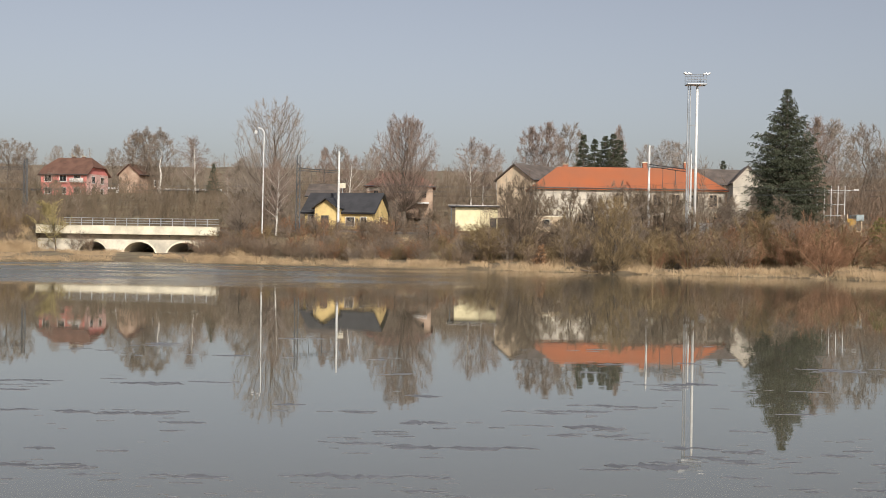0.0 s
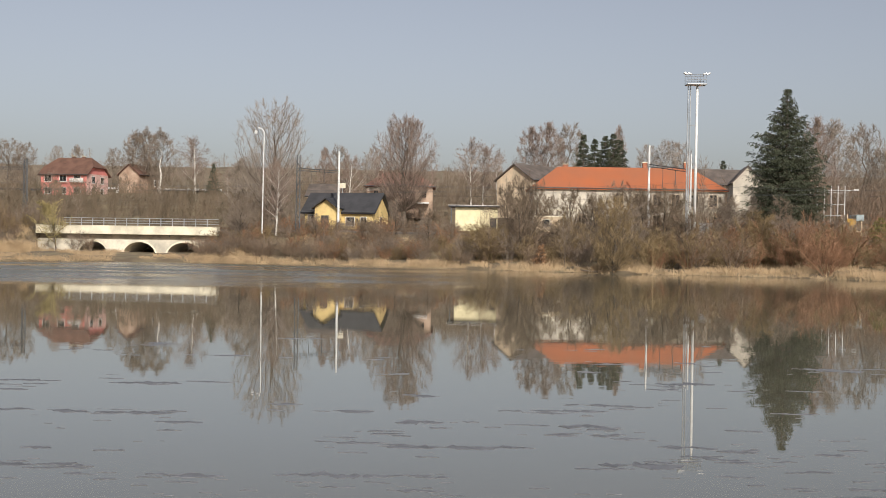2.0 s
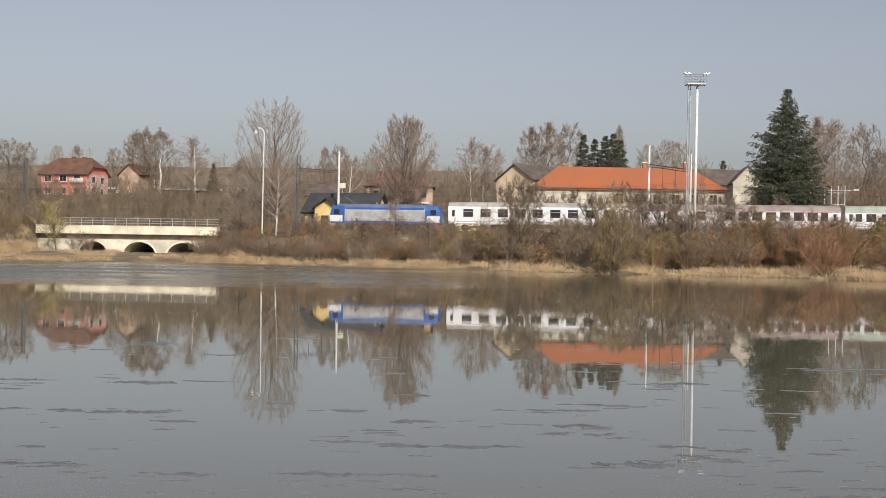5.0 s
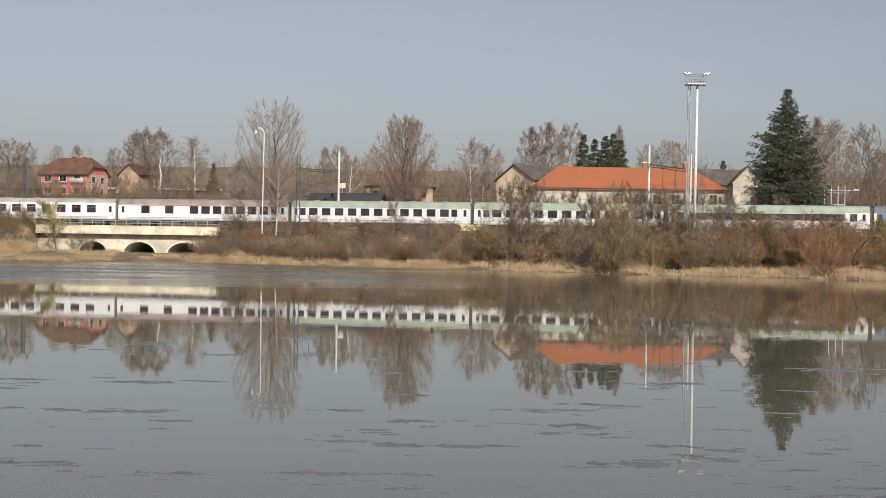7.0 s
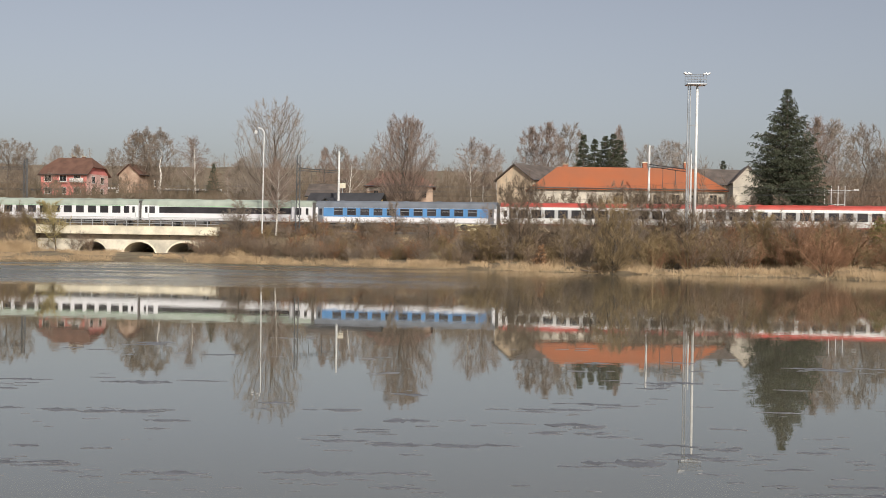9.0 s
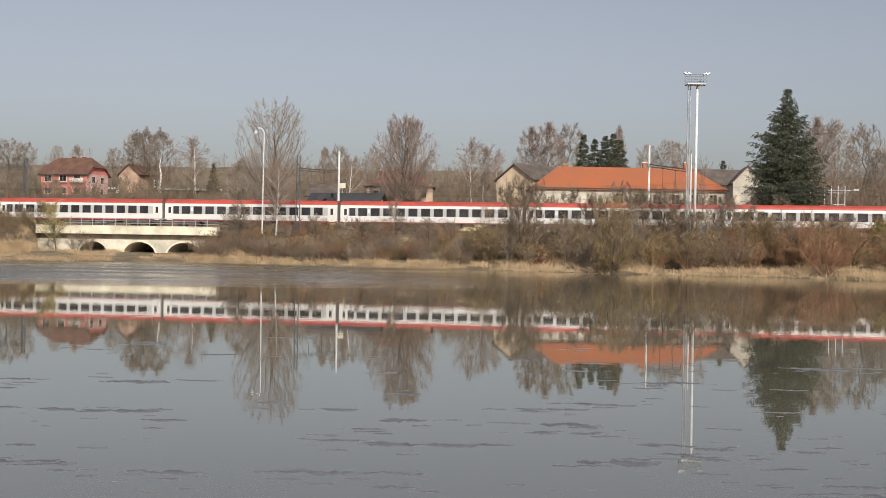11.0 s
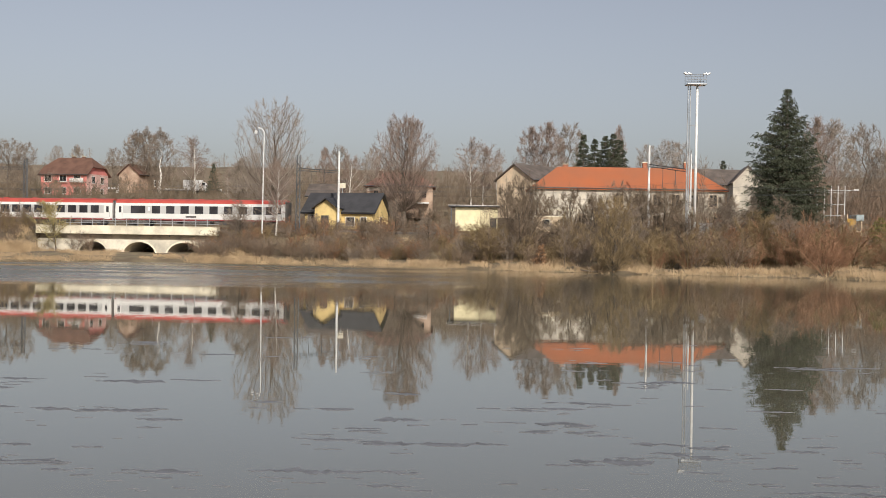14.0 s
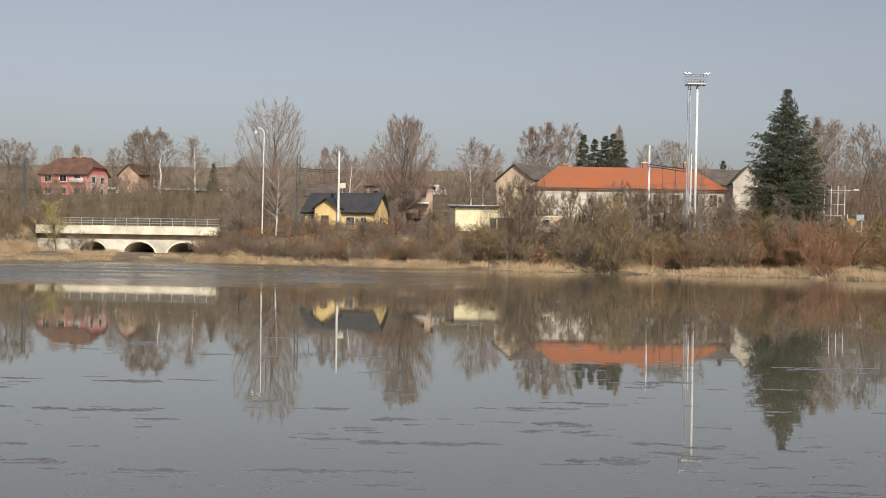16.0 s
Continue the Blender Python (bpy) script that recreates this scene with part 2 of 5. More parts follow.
def track(m):
    """A place on the track's middle line, m metres along it, and its heading in degrees. It bends away past the bend."""
    head = math.atan2(TRACK_WAY.y, TRACK_WAY.x)
    if m <= BEND:
        q = TRACK_AT + TRACK_WAY * m
        return q.x, q.y, math.degrees(head)
    q = TRACK_AT + TRACK_WAY * BEND
    turn = min((m - BEND) / BEND_RADIUS, 0.42)
    left = Vector((-math.sin(head), math.cos(head)))
    c = q + left * BEND_RADIUS
    h = head + turn
    s = c - Vector((-math.sin(h), math.cos(h))) * BEND_RADIUS
    rest = m - BEND - turn * BEND_RADIUS
    return s.x + math.cos(h) * rest, s.y + math.sin(h) * rest, math.degrees(h)


TRACK_X, TRACK_Y = zip(*[track(m)[:2] for m in range(-800, 1200, 20)])
SHORE_X = [-500, -120, -54, -48.7, -43, -36.2, -28.5, -20.8, -13, -6, 0, 8, 14, 20, 29, 37.5, 43.7, 70, 200, 600]
SHORE_Y = [150, 143, 148.5, 153.5, 159, 161.3, 160, 158.5, 154, 152.3, 147.5, 144, 140, 134.5, 134.5, 130.5, 124.5, 116, 105, 100]
HILL_Y = [0, 195, 215, 256, 289, 330, 470, 540, 900, 3000]
HILL_Z = [5, 5.2, 7.0, 11.9, 13.9, 17.5, 30.5, 31.5, 31.5, 31.5]


def shore_y(x):
    return float(np.interp(x, SHORE_X, SHORE_Y)) + 0.7 * math.sin(x * 0.9) * math.sin(x * 0.37 + 1)


def before_track(x, y):
    """Metres in front of the track's middle line (negative behind it)."""
    return (float(np.interp(x, TRACK_X, TRACK_Y)) - y) * 0.982


def land(x, y):
    n1 = noise.noise((x * 0.11, y * 0.11, 0.0))
    n2 = noise.noise((x * 0.5, y * 0.5, 3.0))
    if y < 60:
        return float(np.interp(y, [-30, 3, 9, 16], [2.4, 1.5, -0.3, -1.5])) + 0.1 * n1
    inland = y - shore_y(x)
    p = before_track(x, y)
    low = float(np.interp(inland, [-12, -2, 0, 1.0, 4, 12], [-1.6, -0.45, -0.03, 0.3, 0.6, 1.0])) + (0.15 * n2 + 0.2 * n1) * min(1, max(0, inland / 3))
    if inland < 0:
        return low
    at_bridge = min(1, max(0, min((x + 61.5) / 4.5, (-29.6 - x) / 3.0)))
    foot = 13.0 * (1 - at_bridge) - 3.0 * at_bridge
    top = 4.3 * (1 - at_bridge) - 6.4 * at_bridge
    hill = float(np.interp(y, HILL_Y, HILL_Z)) + 0.5 * n1
    back = float(np.interp(-p, [17, 45], [0, 1]))
    flat = RAIL_TOP - 0.55
    high = flat * (1 - back) + max(hill, flat) * back
    rise = float(np.interp(p, [top, foot], [1, 0]))
    rise = rise * rise * (3 - 2 * rise)
    z = low * (1 - rise) + high * rise + (0.25 * n2 if 0.05 < rise < 0.95 else 0)
    return z


def spaced(stops):
    """Values from stop to stop: rows of (start, step), the last of (end,)."""
    v = []
    for (a0, step), nxt in zip(stops[:-1], stops[1:]):
        v += list(np.arange(a0, nxt[0] - 1e-6, step))
    return v + [stops[-1][0]]


def build_land():
    xs = spaced([(-3000, 400), (-600, 40), (-200, 10), (-100, 1.2), (70, 5), (150, 20), (600, 400), (3000,)])
    ys = spaced([(-1500, 300), (-60, 12), (0, 3), (21, 13), (112, 0.9), (195, 2.5), (300, 10), (600, 60), (1200, 400), (3000,)])
    verts = [(x, y, land(x, y)) for y in ys for x in xs]
    w = len(xs)
    faces = [(j * w + i, j * w + i + 1, (j + 1) * w + i + 1, (j + 1) * w + i) for j in range(len(ys) - 1) for i in range(w - 1)]
    ground = finish("ground", verts, faces, EARTH, smooth=True)
    tagged(ground, "brown winter earth with dead grass sloping to the pond", "ground", kind="structure")
    water = finish("water", [(-3000, 4, 0), (3000, 4, 0), (3000, 200, 0), (-3000, 200, 0)], [(0, 1, 2, 3)], WATER)
    tagged(water, "calm grey pond water mirroring the far bank", "water", kind="structure")


build_land()


# ---- reeds along the far shore ----
def build_reeds():
    rng = np.random.default_rng(4)
    v, f = [], []

    def tuft(x, y, n, h, spread):
        z = land(x, y) - 0.05
        for _ in range(n):
            a = rng.random() * 6.283
            lean = rng.uniform(0.2, 1.7)
            hh = h * rng.uniform(0.5, 1.1)
            bx, by = x + rng.normal(0, spread), y + rng.normal(0, spread)
            w = rng.uniform(0.008, 0.022)
            ca, sa = math.cos(a), math.sin(a)
            k = len(v)
            mx, my = bx + ca * lean * hh * 0.4, by + sa * lean * hh * 0.4
            tx, ty = bx + ca * lean * hh * 1.1, by + sa * lean * hh * 1.1
            v.extend([(bx - w, by, z), (bx + w, by, z), (mx + w, my, z + hh * 0.65), (mx - w, my, z + hh * 0.65), (tx, ty, z + hh * rng.uniform(0.75, 1.0))])
            f.extend([(k, k + 1, k + 2, k + 3), (k + 3, k + 2, k + 4)])
    x = -75.0
    while x < 62:
        gap = noise.noise((x * 0.13, 0.0, 7.0)) + 0.6 * noise.noise((x * 0.7, 3.0, 7.0))
        open_water = 19.0 < x < 21.5 or -41.5 < x < -34.0
        if gap > -0.35 and not open_water:
            tuft(x + rng.uniform(-0.3, 0.3), shore_y(x) + abs(rng.normal(0.2, 0.6)) - 0.1, 16, 0.4 + 0.5 * max(0, gap), 0.5)
        if rng.random() < 0.3 + 0.3 * gap and not open_water:
            tuft(x, shore_y(x) + rng.uniform(0.0, 1.8), 55, rng.uniform(0.45, 1.15), 0.6)
        x += 0.22
    # dead grass on the flat before the bridge and between the shrubs
    for _ in range(5200):
        x = rng.uniform(-75, 60)
        y = shore_y(x) + rng.uniform(1, 30)
        if before_track(x, y) < 4.5:
            continue
        if noise.noise((x * 0.2, y * 0.2, 2.0)) > (0.2 if x < -33 else 0.12 if x < 3 else -0.08):
            tuft(x, y, 20, rng.uniform(0.4, 0.9), 0.4)
    for _ in range(44):
        tuft(rng.uniform(-66, -56), rng.uniform(161, 172), 90, rng.uniform(1.4, 2.3), 0.55)
    for _ in range(14):
        x = rng.uniform(-34, -31)
        tuft(x, shore_y(x) + rng.uniform(1, 6), 60, rng.uniform(0.6, 1.2), 0.5)
    # rough grass on the earth cones beside the bridge
    for x0, x1, y0, y1 in ((-68, -58.5, 170, 180), (-32, -25, 160, 173)):
        for _ in range(150):
            x, y = rng.uniform(x0, x1), rng.uniform(y0, y1)
            if before_track(x, y) > 4.5:
                tuft(x, y, 26, rng.uniform(0.5, 1.1), 0.45)
    reeds = finish("reeds", v, f, REED)
    tagged(reeds, "pale dry reeds and dead grass along the waterline", "reeds", kind="stuff")


build_reeds()


# ---- railway: ballast bed, rails, sleepers ----
def along(profile, m0, m1, step):
    """Sweeps a (sideways, z) profile along the track."""
    v, f = [], []
    ms = np.arange(m0, m1 + 0.01, step)
    k = len(profile)
    for m in ms:
        x, y, h = track(float(m))
        c, s = math.cos(radians(h)), math.sin(radians(h))
        v += [(x - s * o, y + c * o, z) for o, z in profile]
    for i in range(len(ms) - 1):
        for j in range(k - 1):
            f.append((i * k + j, i * k + j + 1, (i + 1) * k + j + 1, (i + 1) * k + j))
    return v, f


def build_railway():
    z = RAIL_TOP
    bed = finish("ballast", *along([(-3.3, z - 0.75), (-2.2, z - 0.2), (6.8, z - 0.2), (8.2, z - 0.75)], -560, 640, 8), BALLAST)
    tagged(bed, "grey crushed stone track bed", "ballast", kind="structure")
    for track_at in (0.0, 4.4):
        for side in (-0.75, 0.75):
            o = track_at + side
            r = finish("rail", *along([(o - 0.07, z - 0.2), (o - 0.03, z - 0.12), (o - 0.036, z - 0.004), (o + 0.036, z - 0.004), (o + 0.03, z - 0.12), (o + 0.07, z - 0.2)], -560, 640, 8), RAIL)
            tagged(r, "rusty brown steel rail on the embankment", "rail", "rails", "structure")


build_railway()


# ---- arched bridge ----
def build_bridge():
    """Cream deck beam on a plastered wall with three arches; x runs along the track."""
    cx, cy, h = track(22.0)
    b = thing("bridge", (cx, cy, 0), h, "cream concrete railway bridge with three arches and a steel railing", "bridge")
    half = 13.8
    front = -3.9
    wall_y = front + 0.3
    arches = [(-5.05, 2.15), (2.15, 2.45), (9.1, 2.65)]
    z0, z1, spring, top = -0.3, 2.85, 0.7, 2.52

    def opening(x):
        """The height of the opening over x, or none."""
        for ax, r in arches:
            if abs(x - ax) < r:
                return spring + (top - spring) * math.sqrt(1 - ((x - ax) / r) ** 2)
        return None
    # the wall, column by column, left open under the arches
    stops = {-half, half}
    for ax, r in arches:
        stops |= {ax + r * math.cos(math.pi * i / 18) for i in range(19)}
    stops = sorted(stops)
    wall = bmesh.new()
    for xa, xb in zip(stops[:-1], stops[1:]):
        if opening((xa + xb) / 2) is None:
            za, zb = z0, z0
        else:
            za, zb = [opening(x) or spring for x in (xa, xb)]
        for y in (wall_y, 7.6):
            wall.faces.new([wall.verts.new(c) for c in ((xa, y, za), (xb, y, zb), (xb, y, z1), (xa, y, z1))])
        # soffit of the opening
        wall.faces.new([wall.verts.new(c) for c in ((xa, wall_y, za), (xa, 7.6, za), (xb, 7.6, zb), (xb, wall_y, zb))])
        wall.faces.new([wall.verts.new(c) for c in ((xa, wall_y, z1), (xb, wall_y, z1), (xb, 7.6, z1), (xa, 7.6, z1))])
    for x in [-half, half] + [ax + s * r for ax, r in arches for s in (-1, 1)]:
        hi = z1 if abs(x) == half else spring
        wall.faces.new([wall.verts.new(c) for c in ((x, wall_y, z0), (x, 7.6, z0), (x, 7.6, hi), (x, wall_y, hi))])
    bmesh.ops.remove_doubles(wall, verts=wall.verts[:], dist=0.001)
    part("arch_wall", wall, STONE, b, "pale plastered wall with round arches")
    for ax, r in arches:
        ring = bmesh.new()
        n = 16
        rows = []
        for i in range(n + 1):
            t = math.pi - math.pi * i / n
            c, s = math.cos(t), math.sin(t)
            rr, hh = r + 0.26, top - spring + 0.24
            rows.append([ring.verts.new((ax + q * c, yy, spring + w * s)) for q, w, yy in ((r + 0.01, top - spring + 0.01, wall_y), (r + 0.01, top - spring + 0.01, wall_y - 0.05), (rr, hh, wall_y - 0.05), (rr, hh, wall_y))])
        for i in range(n):
            for j in range(3):
                ring.faces.new((rows[i][j], rows[i][j + 1], rows[i + 1][j + 1], rows[i + 1][j]))
        part("arch_ring", ring, CONCRETE, b)
        # added dark panel closes the passage, so the opening looks shaded
        part("arch_shade_panel", boxed(ax - r - 0.1, ax + r + 0.1, 4.0, 4.3, z0, top + 0.2), DARKVOID, b, "dark panel added for the shade inside the arch")
    # slab colour is darkened to stand for the shade below the fascia
    part("deck_slab", boxed(-half, half, front + 1.0, 7.6, 2.85, 3.75, 0.03), SHADED_CONCRETE, b, "deck slab coloured dark for the shade under the fascia")
    part("fascia", boxed(-half - 0.2, half + 0.2, front, front + 1.3, 3.6, 4.75, 0.05), CONCRETE, b, "sunlit cream fascia beam")
    part("coping", boxed(-half - 0.25, half + 0.25, front - 0.06, front + 1.3, 4.75, 4.85, 0.02), CONCRETE, b)
    # patchy tone lives in the material; small scuppers under the slab
    for i in range(6):
        x = -half + 2.3 + i * 4.5
        part("scupper", rod(bmesh.new(), (x, front + 0.8, 3.6), (x, front + 0.8, 3.3), 0.06), DARKSTEEL, b)
    rail = thing("bridge_railing", (cx, cy, 0), h, "grey steel railing with three bars along the bridge deck", "railing")
    for i in range(16):
        x = -half + 5.2 + i * 1.76
        if x > half:
            break
        part("post", boxed(x - 0.05, x + 0.05, front + 0.1, front + 0.2, 4.85, 5.95), STEEL, rail)
    for zz in (5.2, 5.55, 5.92):
        part("bar", boxed(-half + 4.2, half + 0.4, front + 0.11, front + 0.18, zz - 0.035, zz + 0.035), STEEL, rail)


build_bridge()


# ---- the train ----
WHITE = material("coach_white", (0.80, 0.80, 0.82), 0.4, scale=0.5, vary=0.05, fine=3.0, each=True)
CREAMGREY = material("coach_light_grey", (0.76, 0.75, 0.72), 0.4, scale=0.5, vary=0.06, fine=3.0, each=True)
GREYROOF = material("coach_grey_roof", (0.40, 0.39, 0.36), 0.7, scale=0.6, vary=0.2, fine=3.0, each=True)
BROWNROOF = material("coach_brown_roof", (0.33, 0.28, 0.26), 0.7, scale=0.6, vary=0.2, fine=3.0, each=True)
GREENROOF = material("coach_grey_green_roof", (0.37, 0.42, 0.36), 0.7, scale=0.6, vary=0.15, fine=3.0, each=True)
DARKROOF = material("coach_dark_roof", (0.17, 0.19, 0.22), 0.7, scale=0.6, vary=0.15, fine=3.0, each=True)
RED = material("coach_red", (0.50, 0.085, 0.065), 0.45, scale=0.6, vary=0.12, fine=3.0, each=True)
DARKRED = material("coach_dark_red", (0.28, 0.05, 0.05), 0.5, scale=0.6, vary=0.12, fine=3.0, each=True)
BLUE = material("coach_blue", (0.10, 0.27, 0.54), 0.4, scale=0.6, vary=0.1, fine=3.0, each=True)
LOCOROOF = material("loco_slate_blue_roof", (0.13, 0.16, 0.25), 0.6, scale=0.6, vary=0.2, fine=3.0, each=True)
DEEPBLUE = material("loco_blue", (0.035, 0.115, 0.40), 0.4, scale=0.6, vary=0.12, fine=3.0, each=True)
LOCOGREY = material("loco_grey", (0.42, 0.42, 0.42), 0.5, scale=0.6, vary=0.15, fine=3.0, each=True)
PALEGREEN = material("coach_green_line", (0.30, 0.55, 0.30), 0.5, scale=0.6, vary=0.1, fine=3.0, each=True)
UNDER = material("underframe_grey", (0.10, 0.095, 0.09), 0.8, scale=1.0, vary=0.3, fine=4.0, each=True)
COACHGLASS = material("tinted_coach_glass", (0.045, 0.043, 0.05), 0.12, scale=0.5, vary=0.35, fine=2.0, each=True)
WINDOWGREY = material("coach_window_band_grey", (0.50, 0.50, 0.49), 0.45, scale=0.5, vary=0.08, fine=3.0, each=True)
PITCH = 26.4


def bogie(parent, x):
    bg = part("bogie", boxed(x - 1.6, x + 1.6, -1.05, 1.05, 0.42, 0.72, 0.05), UNDER, parent)
    for dx in (-1.25, 1.25):
        for y in (-0.75, 0.75):
            part("wheel", rod(bmesh.new(), (x + dx, y - 0.065, 0.46), (x + dx, y + 0.065, 0.46), 0.46, sides=20), UNDER, bg)
    for y in (-1.1, 1.1):
        part("side_frame", boxed(x - 1.7, x + 1.7, y - 0.08, y + 0.08, 0.42, 0.68, 0.03), UNDER, bg)


def coach(style, label):
    """A coach of 26.4 m over buffers, its middle on the rails at the origin. style: colours and window layout."""
    c = thing("coach", label=label, category="train coach", group="coaches of the train")
    L = 12.95
    side = [(-1.32, 0.95), (-1.4, 1.05), (-1.41, 2.3), (-1.38, 3.05), (-1.30, 3.42), (1.30, 3.42), (1.38, 3.05), (1.41, 2.3), (1.4, 1.05), (1.32, 0.95)]
    part("body", prism(bmesh.new(), side, -L, L), style["body"], c)
    arc = [(-1.31, 3.40)] + [(-1.31 * math.cos(t), 3.40 + 0.65 * math.sin(t) ** 0.75) for t in [math.pi * i / 14 for i in range(1, 14)]] + [(1.31, 3.40)]
    part("roof", prism(bmesh.new(), arc, -L + 0.05, L - 0.05), style["roof"], c)
    if style.get("cant"):
        # painted strip between the windows and the roof, leaning in with the wall
        paint, z0, z1 = style["cant"]
        lean = lambda z: float(np.interp(z, [2.3, 3.05, 3.42], [1.41, 1.38, 1.30])) + 0.008
        for s in (-1, 1):
            part("roof_band", prism(bmesh.new(), [(s * lean(z0), z0), (s * lean(z1), z1), (s * (lean(z1) - 0.03), z1), (s * (lean(z0) - 0.03), z0)], -L, L), paint, c)
    if style.get("sill"):
        for s in (-1, 1):
            part("sill_band", boxed(-L, L, s * 1.405 - 0.02, s * 1.405 + 0.02, style["sill"][1], style["sill"][2]), style["sill"][0], c)
    if style.get("belt"):
        for s in (-1, 1):
            part("window_band", boxed(style["belt"][3], style["belt"][4], s * 1.404 - 0.012, s * 1.404 + 0.012, style["belt"][1], style["belt"][2]), style["belt"][0], c)
    for lines in style.get("lines", ()):
        for s in (-1, 1):
            part("stripe", boxed(lines[3], lines[4], s * 1.414 - 0.01, s * 1.414 + 0.01, lines[1], lines[2]), lines[0], c)
    for x, w in style["windows"]:
        for s in (-1, 1):
            z0, z1 = style.get("height", (1.98, 2.98))
            win = part("window", boxed(x - w / 2 - 0.05, x + w / 2 + 0.05, s * 1.416 - 0.012, s * 1.416 + 0.012, z0 - 0.05, z1 + 0.05, 0.01), DARKSTEEL, c)
            part("pane", boxed(x - w / 2, x + w / 2, s * 1.421 - 0.015, s * 1.421 + 0.015, z0, z1, 0.01), style.get("glass", COACHGLASS), win)
            if style.get("split"):
                part("bar", boxed(x - w / 2, x + w / 2, s * 1.431 - 0.012, s * 1.431 + 0.012, z1 - 0.32, z1 - 0.28), STEEL, win)
    for x in style.get("plates", ()):
        for s in (-1, 1):
            part("class_plate", boxed(x - 0.17, x + 0.17, s * 1.425 - 0.008, s * 1.425 + 0.008, 2.3, 2.85), WHITE, c, "white class plate")
    for x in (-L + 0.75, L - 0.75):
        for s in (-1, 1):
            door = part("door", boxed(x - 0.42, x + 0.42, s * 1.405 - 0.025, s * 1.405 + 0.025, 1.0, 3.1, 0.02), style.get("door", style["body"]), c)
            part("pane", boxed(x - 0.2, x + 0.2, s * 1.425 - 0.015, s * 1.425 + 0.015, 2.0, 2.9, 0.01), COACHGLASS, door)
            part("handle", boxed(x + 0.31, x + 0.36, s * 1.44 - 0.02, s * 1.44 + 0.02, 1.3, 2.1), STEEL, door)
            part("step", boxed(x - 0.4, x + 0.4, s * 1.25 - 0.1, s * 1.25 + 0.1, 0.55, 0.62), UNDER, c)
    for s in (-1, 1):
        part("gangway", boxed(s * 13.0 - 0.2, s * 13.0 + 0.2, -1.05, 1.05, 1.0, 3.75, 0.08), UNDER, c, "dark rubber gangway")
        for y in (-0.9, 0.9):
            part("buffer", rod(bmesh.new(), (s * 12.9, y, 1.06), (s * 13.18, y, 1.06), 0.09, 0.2), UNDER, c)
        bogie(c, s * 9.5)
    for x0, x1, z0 in ((-6.6, -3.4, 0.42), (-2.2, 1.6, 0.5), (2.4, 4.3, 0.35), (4.5, 5.8, 0.55)):
        part("equipment_box", boxed(x0, x1, -1.2, 1.2, z0, 0.95, 0.05), UNDER, c)
    for i in range(5):
        x = -9.5 + i * 4.7
        part("roof_vent", boxed(x - 0.35, x + 0.35, -0.3, 0.3, 4.0, 4.1, 0.03), style["roof"], c)
    for x in (-8.6, -4.3, 0.0, 4.3, 8.6):
        seam = bmesh.new()
        prism(seam, [(y * 1.006, 3.40 + (z - 3.40) * 1.02) for y, z in arc], x - 0.04, x + 0.04)
        part("roof_seam", seam, style["roof"], c)
    return c


def rows_of(n, first, last, w):
    return [(first + (last - first) * i / (n - 1), w) for i in range(n)]


